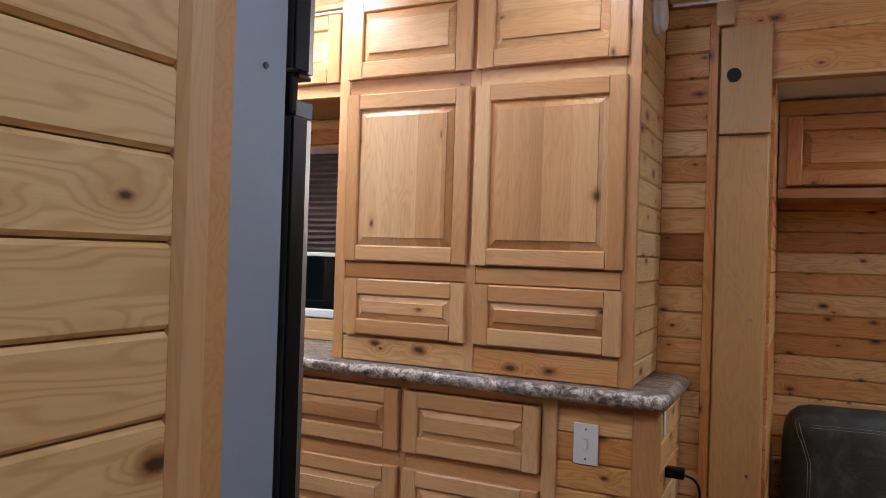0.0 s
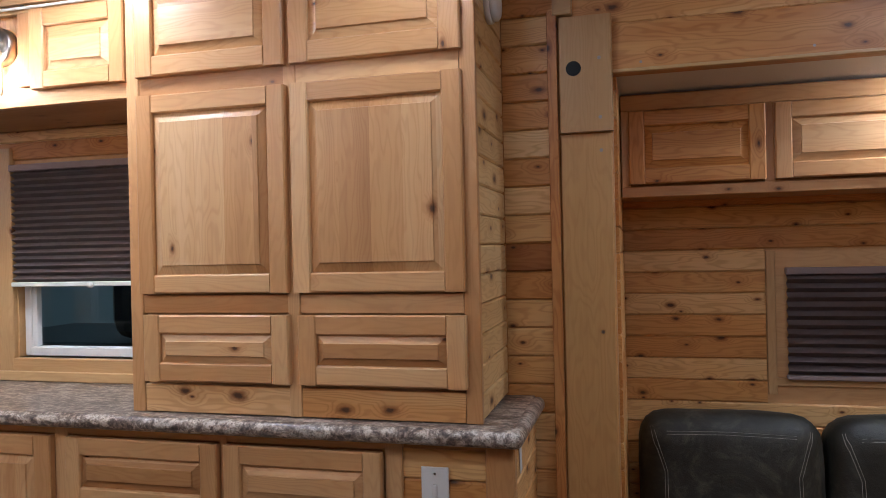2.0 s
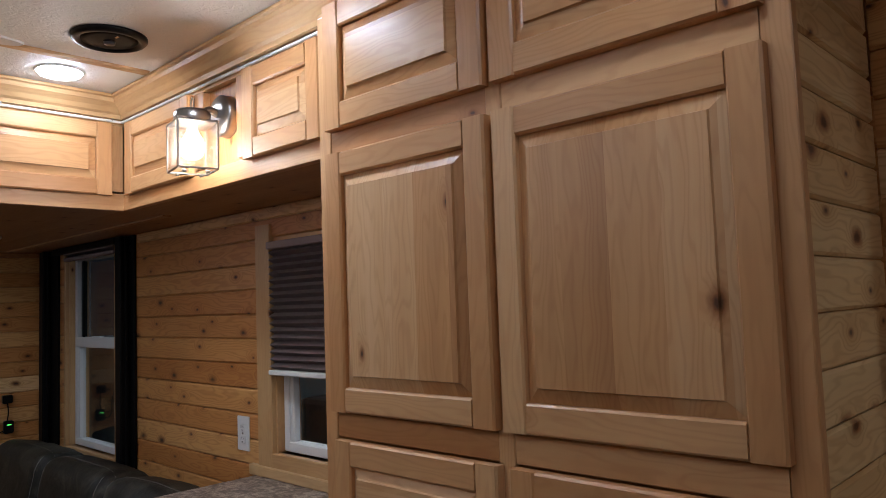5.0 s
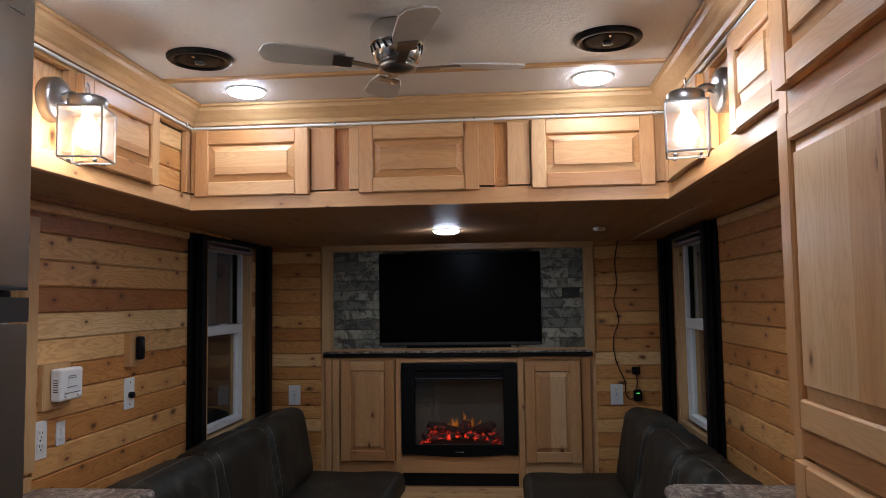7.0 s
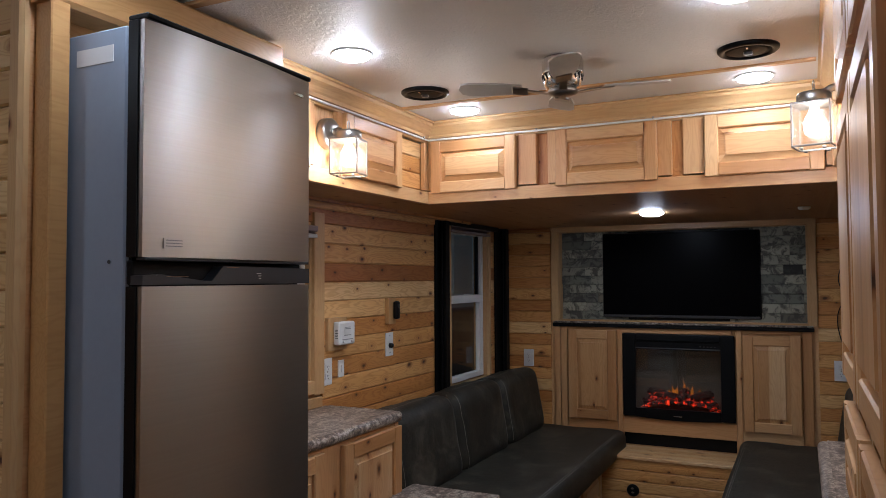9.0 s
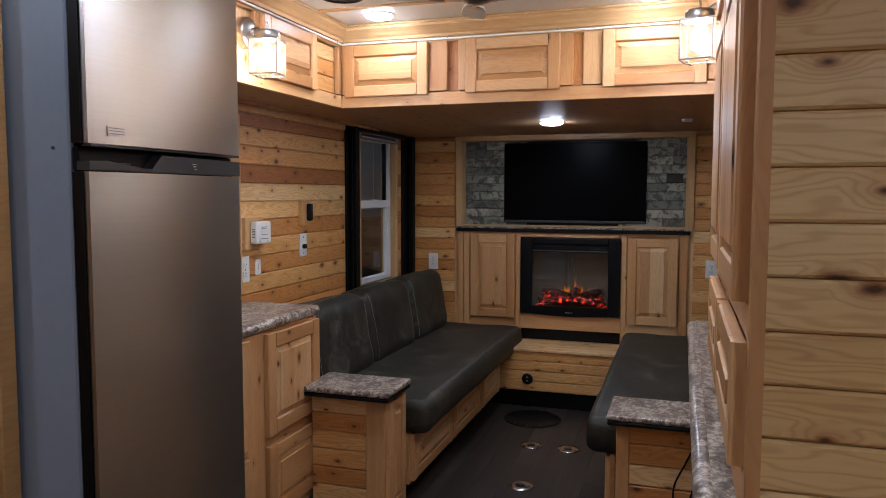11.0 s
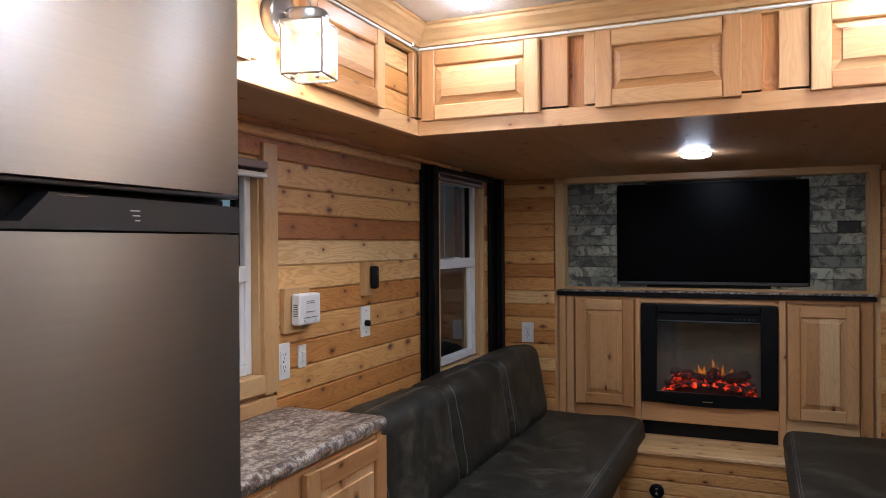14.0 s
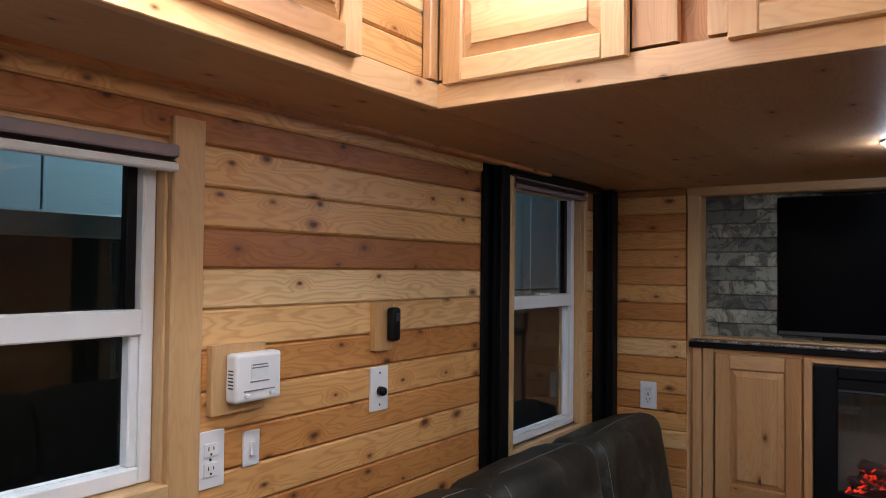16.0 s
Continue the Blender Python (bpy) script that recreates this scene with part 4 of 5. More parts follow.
for a, b in ((0.715, 1.04), (1.78, 2.1)):
    board("rail", (WX - T, (a + b) / 2, 1.115), YP, XP, b - a, 0.02, 0.0195, ALDER, fc)
    board("rail", (WX - T, (a + b) / 2, 0.46), YP, XP, b - a, 0.14, 0.0195, ALDER, fc)
board("fire_sill", (WX - T, 1.41, 0.515), YP, XP, 0.668, 0.1, 0.0205, ALDER, fc)
box("slot", WX - 0.06, WX - 0.01, 1.078, 1.742, 0.39, 0.465, BLACKPLASTIC, fc, 0)
panel_door(fc, YP, XP, (WX + 0.009, 0, 0), 0.722, 1.037, 0.535, 1.105, True)
panel_door(fc, YP, XP, (WX + 0.009, 0, 0), 1.785, 2.098, 0.53, 1.095, True)

hearth = thing("hearth_box", (-4.15, 1.4, 0), "low cedar plank box below the fireplace", "plank box")
box("backing", WX + 0.01, -4.012, 0.62, 2.2, 0.11, 0.37, ALDER, hearth, 0)
board("ledge", ((WX - 4.0) / 2 + 0.008, 1.41, 0.371), YP, ZP, 1.55, 0.31, 0.016, CEDAR, hearth, 0.003)
plank_run(hearth, YP, XP, (-4.012, 0, 0), 0.62, 2.2, 0.112, 0.37, 0.0645, 0.112, (), 0.012)
box("kick", WX, -4.04, 0.62, 2.2, 0.0, 0.11, BLACKPLASTIC, hearth, 0)
inlet = thing("round_inlet", (-4.0, 1.19, 0.19), "round black socket on the plank box", "socket")
part("flange", lathe([(0.036, 0), (0.036, 0.006), (0.028, 0.012), (0.02, 0.012)], 26), BLACKPLASTIC, inlet, "", basis((-4.0, 1.19, 0.19), YP, XP), True)
for k in (-1, 1):
    part("contact", lathe([(0.008, 0.011), (0.008, 0.016), (0.005, 0.017)], 14), CHROME, inlet, "bright round contact", basis((-4.0, 1.19, 0.19 + k * 0.012), YP, XP), True)

fp = thing("electric_fireplace", (WX, 1.41, 0.573), "black electric fireplace with glowing logs behind glass", "fireplace")
F0, F1, FZ0, FZ1, FXF = 1.077, 1.742, 0.573, 1.09, WX + 0.03
box("back", WX - 0.16, WX - 0.15, F0 + 0.03, F1 - 0.03, FZ0 + 0.02, FZ1 - 0.02, FIREBACK, fp, 0)
for a, b in ((F0 + 0.02, F0 + 0.03), (F1 - 0.03, F1 - 0.02)):
    box("side", WX - 0.15, WX + 0.005, a, b, FZ0 + 0.02, FZ1 - 0.02, BLACKPLASTIC, fp, 0)
box("base", WX - 0.15, WX + 0.005, F0 + 0.02, F1 - 0.02, FZ0 + 0.01, FZ0 + 0.02, BLACKPLASTIC, fp, 0)
box("frame", WX + 0.004, FXF, F0, F0 + 0.08, FZ0, FZ1, BLACKMETAL, fp, 0.006, 2)
box("frame", WX + 0.004, FXF, F1 - 0.08, F1, FZ0, FZ1, BLACKMETAL, fp, 0.006, 2)
box("frame", WX + 0.004, FXF, F0 + 0.08, F1 - 0.08, FZ1 - 0.045, FZ1, BLACKMETAL, fp, 0.006, 2)
box("control_strip", WX + 0.004, FXF - 0.012, F0 + 0.08, F1 - 0.08, FZ1 - 0.097, FZ1 - 0.046, BLACKPLASTIC, fp, 0.003, 2)
for k in range(5):
    box("button", FXF - 0.0125, FXF - 0.0095, F1 - 0.2 + 0.021 * k, F1 - 0.19 + 0.021 * k, FZ1 - 0.075, FZ1 - 0.069, DARKPLASTIC, fp, 0.001)
# bowed lower frame
prof = [(-0.2525, 0.055), (0.2525, 0.055)] + [(0.2525 - 0.505 * i / 14, -0.012 * (1 - (2 * i / 14 - 1) ** 2)) for i in range(15)]
part("lower_frame", extrude(prof, FXF - WX - 0.004), BLACKMETAL, fp, "bowed lower frame", basis(((WX + 0.004 + FXF) / 2, 1.4095, FZ0), XP, ZP))
part("louvre", extrude([(-0.006, 0), (0.006, 0.004), (0.006, 0.007), (-0.006, 0.003)], 0.5), DARKPLASTIC, fp, "", basis((FXF - 0.004, 1.41, FZ1 - 0.092), YP, ZP))
gl = box("glass", WX + 0.008, WX + 0.011, F0 + 0.075, F1 - 0.075, FZ0 + 0.05, FZ1 - 0.09, SMOKED, fp, 0)
gl.visible_shadow = False
rng = random.Random(9)
# glowing ember mound, with coals and charred logs on it
bm = bmesh.new()
rows_ = []
for i in range(41):
    u = i / 20 - 1
    rows_.append([bm.verts.new((-0.015 - 0.1 * j / 8, u * 0.235, max(0.0, (1 - abs(u) ** 2.4)) * 0.075 * (0.35 + 0.65 * math.sin(math.pi * (0.12 + 0.76 * j / 8))) + 0.012 * noise.noise(Vector((u * 9, j * 0.9, 3.1))))) for j in range(9)])
for a, b in zip(rows_, rows_[1:]):
    for j in range(8):
        bm.faces.new((a[j], a[j + 1], b[j + 1], b[j]))
part("ember_bed", bm, EMBERS, fp, "glowing red ember bed", pose(WX, 1.4095, FZ0 + 0.045), True)
for i in range(16):
    u = -0.9 + 1.8 * i / 15
    bm = rbox(rng.uniform(0.025, 0.045), 0.026, 0.024, 0.008, 2)
    for v in bm.verts:
        v.co += noise.noise_vector(v.co * 40 + Vector((i, 0, 0))) * 0.007
    part("coal", bm, EMBERS if i % 2 else ASH, fp, "dull red coal", pose(WX - 0.025 - rng.random() * 0.025, 1.4095 + u * 0.22, FZ0 + 0.055 + 0.055 * (1 - u * u) * rng.uniform(0.5, 1), rng.uniform(-40, 40), rng.uniform(-30, 30), rng.uniform(0, 180)), True)
for dy, dz, ln, tilt, turn in ((-0.1, 0.09, 0.2, -12, 10), (0.11, 0.088, 0.19, 14, -12), (0.02, 0.09, 0.1, 30, 62), (-0.17, 0.055, 0.12, 24, 30), (0.18, 0.052, 0.11, -26, -30)):
    bm = lathe([(0.006, -ln / 2), (0.02, -ln / 2 + 0.004), (0.026, -ln / 3), (0.021, -ln / 6), (0.026, 0), (0.02, ln / 6), (0.025, ln / 3), (0.021, ln / 2 - 0.006), (0.006, ln / 2)], 14)
    for v in bm.verts:
        v.co += noise.noise_vector(v.co * 38 + Vector((dy * 50, 0, 0))) * 0.014
    part("log", bm, BARK, fp, "charred bark log", pose(WX - 0.055, 1.4095 + dy, FZ0 + 0.045 + dz, 0, 0, turn) @ pose(0, 0, 0, 90 + tilt, 0, 0), True)
for i in range(7):
    h = rng.uniform(0.045, 0.08) * (1.3 - abs(i - 3) * 0.25)
    bm = lathe([(0.008, 0), (0.012, h * 0.25), (0.006, h * 0.65), (0.001, h)], 8)
    for v in bm.verts:
        v.co.x += 0.01 * math.sin(v.co.z * 40 + i * 2)
        v.co.y *= 0.3
    part("flame", bm, FLAMES, fp, "small amber flame", pose(WX - 0.125, 1.33 + 0.031 * i, FZ0 + 0.13, 0, 0, 90), True)
box("badge", FXF, FXF + 0.001, 1.385, 1.435, FZ0 + 0.012, FZ0 + 0.018, CHROME, fp, 0)

from mathutils.bvhtree import BVHTree

# ---------------------------------------------------------------- windows, blinds, bed-lift posts


def window(name, wy, n, x0, x1, z0, z1, rail, label, trim=0.06, sill=0.055, cased=True):
    """A white single-hung window in a side wall: wood casing, frame, two sashes with panes."""
    n = Vector(n)
    s = n.y
    th = thing(name, ((x0 + x1) / 2, wy, z0), label, "window", kind="structure")

    def bar(nm, a, b, c, d, y0, y1, mat, parent, r=0.003):
        ys = sorted((wy + s * y0, wy + s * y1))
        return box(nm, a, b, ys[0], ys[1], c, d, mat, parent, r)

    if cased:
        for xa, xb in ((x0 - trim, x0), (x1, x1 + trim)):
            board("casing", ((xa + xb) / 2, wy - s * 0.006, (z0 + z1) / 2), ZP, n, z1 - z0 + 0.12, trim - 0.002, 0.018, TRIM, th, 0.003)
        board("casing", ((x0 + x1) / 2, wy - s * 0.006, z0 - sill / 2), XP, n, x1 - x0 + 0.02, sill, 0.0175, TRIM, th, 0.003)
        board("sill_board", ((x0 + x1) / 2, wy - s * 0.05, z0 - 0.006), XP, ZP, x1 - x0 - 0.002, 0.09, 0.006, TRIM, th)
        for xa, k in ((x0, 1), (x1, -1)):
            board("reveal", (xa - k * 0.003, wy - s * 0.05, (z0 + z1) / 2), ZP, XP * k, z1 - z0, 0.09, 0.008, TRIM, th)
    f = 0.034
    fr_ = bar("window_frame", x0 + 0.006, x0 + f, z0 + 0.002, z1, -0.075, -0.03, WHITEVINYL, th)
    bar("window_frame", x1 - f, x1 - 0.006, z0 + 0.002, z1, -0.075, -0.03, WHITEVINYL, th)
    bar("window_frame", x0 + f, x1 - f, z0 + 0.002, z0 + f, -0.075, -0.028, WHITEVINYL, th)
    bar("window_frame", x0 + f, x1 - f, z1 - f, z1, -0.075, -0.03, WHITEVINYL, th)
    bar("meeting_rail", x0 + f, x1 - f, rail - 0.024, rail + 0.024, -0.066, -0.024, WHITEVINYL, th)
    bar("latch", (x0 + x1) / 2 - 0.07, (x0 + x1) / 2 + 0.02, rail + 0.024, rail + 0.03, -0.05, -0.03, WHITEVINYL, th, 0.001)
    for xa, xb in ((x0 + f, x0 + f + 0.02), (x1 - f - 0.02, x1 - f)):
        bar("sash_stile", xa, xb, z0 + f, rail - 0.024, -0.062, -0.034, WHITEVINYL, th)
        bar("sash_stile", xa, xb, rail + 0.024, z1 - f, -0.072, -0.05, BLACKPLASTIC, th, 0.001)
    for za, zb, yy in ((z0 + f, rail - 0.024, -0.05), (rail + 0.024, z1 - f, -0.062)):
        g = bar("pane", x0 + f, x1 - f, za, zb, yy - 0.004, yy, GLASS, th, 0)
        g.visible_shadow = False
    return th


window("window_1", SY, YP, *W1S, 1.325, "white single-hung window with a wood casing, dark night outside", 0.075)
window("window_2", NY, -YP, *W1N, 1.33, "white window behind a half-lowered pleated blind", 0.085)
window("window_3", SY, YP, *W2, 1.315, "white single-hung window between black bed-lift posts", 0.03, 0.04)
window("window_4", NY, -YP, *W2, 1.315, "white single-hung window between black bed-lift posts", 0.03, 0.04)
window("window_5", SLY, -YP, *SW, 1.06, "white slide-out window behind a dark pleated blind", 0.033, 0.03)


def pleats(name, y, n, x0, x1, ztop, zbot, drop, label, rail=True, pull=None, depth=0.022):
    """A pleated blind: a head rail, a folded sheet hanging down, a bottom rail."""
    s = Vector(n).y
    th = thing(name, ((x0 + x1) / 2, y, ztop), label, "blind", "pleated blinds")
    box("head_rail", x0, x1, y - 0.016, y + 0.016, ztop - 0.024, ztop, BLIND, th, 0.003)
    h = ztop - 0.024 - zbot
    k = max(2, int(h / drop))
    prof = [(((i % 2) - 0.5) * depth * s, -h * i / (2 * k)) for i in range(2 * k + 1)]
    bm = bmesh.new()
    a = [bm.verts.new((-(x1 - x0 - 0.008) / 2, q, z)) for q, z in prof]
    b = [bm.verts.new(((x1 - x0 - 0.008) / 2, q, z)) for q, z in prof]
    for i in range(len(prof) - 1):
        bm.faces.new((a[i], b[i], b[i + 1], a[i + 1]))
    bmesh.ops.solidify(bm, geom=list(bm.faces), thickness=0.0012)
    part("pleated_sheet", bm, BLIND, th, "", Matrix.Translation(((x0 + x1) / 2, y, ztop - 0.024)))
    if rail:
        box("bottom_rail", x0, x1, y - 0.014, y + 0.014, zbot - 0.016, zbot, PAPER if rail == "pale" else BLIND, th, 0.003)
    if pull is not None:
        part("pull", lathe([(0.004, 0), (0.011, 0.004), (0.011, 0.012), (0.005, 0.016)], 14), WHITEPLASTIC, th, "cream round pull", basis((pull, y + s * 0.014, zbot - 0.01), XP, n), True)
    return th


pleats("pleated_blind", NY - 0.012, -YP, W1N[0] + 0.004, W1N[1], 1.66, 1.25, 0.0215, "dark brown pleated blind lowered over half the window", "pale", -1.86)
pleats("pleated_blind", SY + 0.012, YP, W1S[0] - 0.004, W1S[1], 1.662, 1.628, 0.01, "brown pleated blind drawn up at the window top", "pale", -1.735)
pleats("pleated_blind", SLY - 0.02, -YP, SW[0] + 0.03, SW[1], SW[3], SW[2] + 0.012, 0.031, "dark pleated blind closed over the slide-out window", True, None, 0.03)
for yy, nn in ((SY + 0.006, YP), (NY - 0.006, -YP)):
    pleats("pleated_blind", yy, nn, W2[0] - 0.01, W2[1] + 0.01, 1.765, 1.727, 0.012, "dark pleated blind drawn up at the window top")

for wy, s in ((SY, 1), (NY, -1)):
    lift = thing("bed_lift_frame", (-3.7, wy, 0.5), "black steel bed-lift posts either side of the window", "bed lift", "bed lift frames")
    for a, b in ((-3.345, -3.21), (-4.275, -4.09)):
        ys = sorted((wy + s * 0.002, wy + s * 0.012))
        box("back_plate", a, b, ys[0], ys[1], 0.4, LOFT - 0.002, BLACKMETAL, lift, 0.001)
        ys = sorted((wy + s * 0.012, wy + s * 0.05))
        rail_ = box("channel", a + 0.03, a + 0.085, ys[0], ys[1], 0.42, LOFT - 0.004, BLACKMETAL, lift, 0.004)
        box("channel_lip", a + 0.086, a + 0.1, wy + s * 0.03 - 0.002, wy + s * 0.03 + 0.002, 0.42, LOFT - 0.01, BLACKPLASTIC, rail_, 0)
        for z in (1.70, 1.74):
            part("bolt", tube(0.006, 0.006, 8), CHROME, lift, "", basis((a + 0.1, wy + s * 0.014, z), XP, YP * s))
    ys = sorted((wy + s * 0.004, wy + s * 0.04))
    box("cross_tube", -4.088, -3.346, ys[0], ys[1], LOFT - 0.03, LOFT - 0.002, BLACKMETAL, lift, 0.004)
    for a in (-3.362, -4.31 + 0.03):
        board("edge_strip", (a, wy - s * 0.004, 1.28), ZP, YP * s, 0.95, 0.028, 0.022, TRIM, lift)

# ---------------------------------------------------------------- lounge seats with their end cabinets


def cushion(name, sx, sy, sz, m, parent, r=0.045, puff=0.012, label=""):
    bm = rbox(sx, sy, sz, r, 4)
    bmesh.ops.subdivide_edges(bm, edges=[e for e in bm.edges if e.calc_length() > 0.12], cuts=9, use_grid_fill=True)
    for v in bm.verts:
        fx, fy = max(0, 1 - (2 * v.co.x / sx) ** 2), max(0, 1 - (2 * v.co.y / sy) ** 2)
        v.co.z += math.copysign(puff * fx * fy, v.co.z)
        w = noise.noise_vector((m @ v.co) * 9.0)
        v.co += w * 0.005 + noise.noise_vector((m @ v.co) * 24.0) * 0.0025
    return part(name, bm, LEATHER, parent, label, m, True)


def stitch(pts, parent, m):
    """A seam laid on the cushion's surface along the given line."""
    tree = BVHTree.FromPolygons([v.co for v in parent.data.vertices], [tuple(p.vertices) for p in parent.data.polygons])
    line = [Vector(a).lerp(Vector(b), k / 8) for a, b in zip(pts, pts[1:]) for k in range(8)] + [Vector(pts[-1])]
    pts = []
    for p in line:
        q, nor, _, _ = tree.find_nearest(p)
        pts.append(q + nor * 0.0004)
    return curve_wire("stitching", pts, 0.0008, THREAD, parent, m, "pale double stitching", "VECTOR")


def lounge(side, label):
    """side 1: along the south wall, -1: along the north wall."""
    wy = SY if side > 0 else NY
    Y = lambda d: wy + side * d
    th = thing("lounge_seat", (-3.25, Y(0.4), 0), label, "sofa", "lounge seats")
    x0, x1 = -4.0 if side > 0 else -4.02, -2.32
    deep = 0.80
    for i, (a, b) in enumerate(((x1 - 0.02, -2.93), (-2.94, -3.5), (-3.51, x0 + 0.05))):
        c = sorted((Y(deep - 0.1), Y(deep - 0.08)))
        pb = box("base_panel", b, a, c[0], c[1], 0.1, 0.335, ALDER, th, 0.002)
        panel_door(th, XP, YP * side, (0, Y(deep - 0.08), 0), b + 0.01, a - 0.01, 0.115, 0.325, False, 0.045, "base_door")
    c = sorted((Y(0.02), Y(deep - 0.16)))
    box("base_frame", x0 + 0.05, x1, c[0], c[1], 0.0, 0.335, BLACKPLASTIC, th, 0)
    L = x1 - (-4.285)
    m = Matrix.Translation(((x1 - 4.285) / 2, Y(0.42), 0.41))
    seat = cushion("seat_cushion", L, 0.80, 0.15, m, th, 0.045, 0.006)
    stitch([(-L / 2 + 0.03, side * 0.372, 0.068), (0, side * 0.374, 0.072), (L / 2 - 0.035, side * 0.372, 0.068)], seat, m)
    stitch([(-L / 2 + 0.03, side * 0.362, 0.071), (0, side * 0.364, 0.075), (L / 2 - 0.03, side * 0.362, 0.071), (L / 2 - 0.028, 0, 0.076)], seat, m)
    for a, b in ((-2.925, -2.275), (-3.555, -2.925), (-4.2, -3.555)):
        w = b - a
        m = Matrix.Translation(((a + b) / 2, Y(0.18), 0.648)) @ pose(0, 0, 0, side * 10, 0, 0)
        back = cushion("back_cushion", w - 0.006, 0.24, 0.41, m, th, 0.07, 0.012)
        e = side * 0.119
        for d in (0.03, 0.042, w - 0.042):
            stitch([(-w / 2 + d, e, -0.19), (-w / 2 + d, e * 1.02, 0.05), (-w / 2 + d, e, 0.13), (-w / 2 + d, e * 0.8, 0.2)], back, m)
        stitch([(-w / 2 + 0.02, side * 0.05, 0.203), (0, side * 0.05, 0.213), (w / 2 - 0.02, side * 0.05, 0.203)], back, m)
    return th


lounge(1, "dark brown leather lounge seat with pale stitching along the wall")
lounge(-1, "dark brown leather lounge seat with pale stitching opposite")


def arm(side):
    wy = SY if side > 0 else NY
    y0, y1 = (0.655, 0.985) if side > 0 else (1.905, 2.195)
    th = thing("seat_end_cabinet", (-2.2, (y0 + y1) / 2, 0), "cedar plank end cabinet with a granite top beside the seat", "end cabinet", "seat end cabinets")
    box("core", -2.3, -2.112, y0, y1, 0.0, 0.55, ALDER, th, 0)
    a, b = (y0, y1 - 0.085) if side > 0 else (y0 + 0.05, y1)
    plank_run(th, YP, XP, (-2.112, 0, 0), a, b, 0.0, 0.548, 0.0775, 0.468, (), 0.01)
    pa, pb = (y1 - 0.085, y1) if side > 0 else (y0, y0 + 0.05)
    board("corner_post", (-2.112, (pa + pb) / 2, 0.275), ZP, XP, 0.55, pb - pa - 0.002, 0.014, ALDER, th, 0.003)
    if side > 0:
        panel_door(th, XP, YP, (0, y1, 0), -2.29, -2.11, 0.06, 0.53, True, 0.04, "side_panel")
    ya, yb = (y0 - 0.02, 1.025) if side > 0 else (1.875, 2.2)
    box("granite_top", -2.305, -2.035, ya, yb, 0.566, 0.588, GRANITE, th, 0.008, 3)
    box("dark_edge", -2.302, -2.038, ya + 0.002, yb - 0.002, 0.548, 0.5655, BLACKPLASTIC, th, 0.006, 2)


arm(1)
arm(-1)
# Plain panel and knob in place of a dark oven-like front.
latch_ = thing("knob_panel", (-2.26, 2.215, 0.78), "black panel with a bright knob at the counter end", "control panel")
box("panel", -2.262, -2.252, 2.2, 2.4, 0.70, 0.85, BLACKPLASTIC, latch_, 0.002)
part("knob", lathe([(0.016, 0), (0.018, 0.012), (0.014, 0.02), (0.005, 0.021)], 20), CHROME, latch_, "chrome knob", basis((-2.25, 2.193, 0.785), XP, -YP), True)

# ---------------------------------------------------------------- ceiling things
for cx, cy in CANS + [(-3.46, 1.42), (0.9, 2.84)]:
    z = CEIL if cy < 2.5 and cx > -3 else LOFT if cx < -3 else 1.835
    can = thing("recessed_light", (cx, cy, z), "round white recessed ceiling light, lit", "ceiling light", "recessed lights")
    part("bezel", lathe([(0.066, 0.0), (0.066, -0.002), (0.062, -0.0045), (0.057, -0.005)], 32), WHITEPLASTIC, can, "", Matrix.Translation((cx, cy, z - 0.0005)), True)
    part("lens", lathe([(0.06, -0.0045), (0.054, -0.012), (0.036, -0.018), (0.01, -0.0205)], 28), LED_LOFT if cx < -3 or cy > 2.5 else LED_UNSEEN if cx > 0 else LED_DIM if cx == -0.55 else LED_SOFT if cx < -2 or (-1 < cx < 0.5 and 0.5 < cy < 2.5) else LED, can, "glowing lens", Matrix.Translation((cx, cy, z)), True)

for cx, cy in ((-2.0, 0.857), (-1.985, 1.98)):
    sp = thing("ceiling_speaker", (cx, cy, CEIL), "round black ceiling loudspeaker", "speaker", "ceiling speakers")
    part("rim", lathe([(0.09, 0), (0.09, -0.006), (0.084, -0.012), (0.074, -0.014), (0.07, -0.008)], 36), BLACKPLASTIC, sp, "", Matrix.Translation((cx, cy, CEIL - 0.0005)), True)
    part("grille", lathe([(0.071, -0.008), (0.05, -0.011), (0.02, -0.0125)], 30), BLACKMETAL, sp, "", Matrix.Translation((cx, cy, CEIL)), True)
    part("tweeter", lathe([(0.014, -0.012), (0.013, -0.019), (0.006, -0.021)], 18), DARKPLASTIC, sp, "", Matrix.Translation((cx, cy, CEIL)), True)
    part("badge", rbox(0.014, 0.006, 0.002, 0.0005), CHROME, sp, "", Matrix.Translation((cx + 0.045, cy, CEIL - 0.013)))

FAN = (-1.83, 1.44)
fan = thing("ceiling_fan", (*FAN, CEIL), "small brushed nickel ceiling fan with grey blades", "ceiling fan")
mf = Matrix.Translation((*FAN, CEIL))
part("canopy", lathe([(0.062, -0.001), (0.066, -0.01), (0.066, -0.05), (0.066, -0.052)], 40), CHROME, fan, "", mf, True)
part("motor", lathe([(0.064, -0.052), (0.062, -0.07), (0.055, -0.092), (0.04, -0.1)], 40), CHROME, fan, "", mf, True)
for i in range(20):
    a = 2 * math.pi * i / 20
    part("vent_slot", rbox(0.004, 0.007, 0.022, 0.0015), BLACKPLASTIC, fan, "", mf @ Matrix.Rotation(a, 4, "Z") @ pose(0.0625, 0, -0.065, 0, 14, 0) @ pose(0, 0, 0, 25, 0, 0))
part("hub", lathe([(0.042, -0.1), (0.048, -0.104), (0.048, -0.112), (0.03, -0.118), (0.012, -0.122)], 32), BRONZE, fan, "", mf, True)
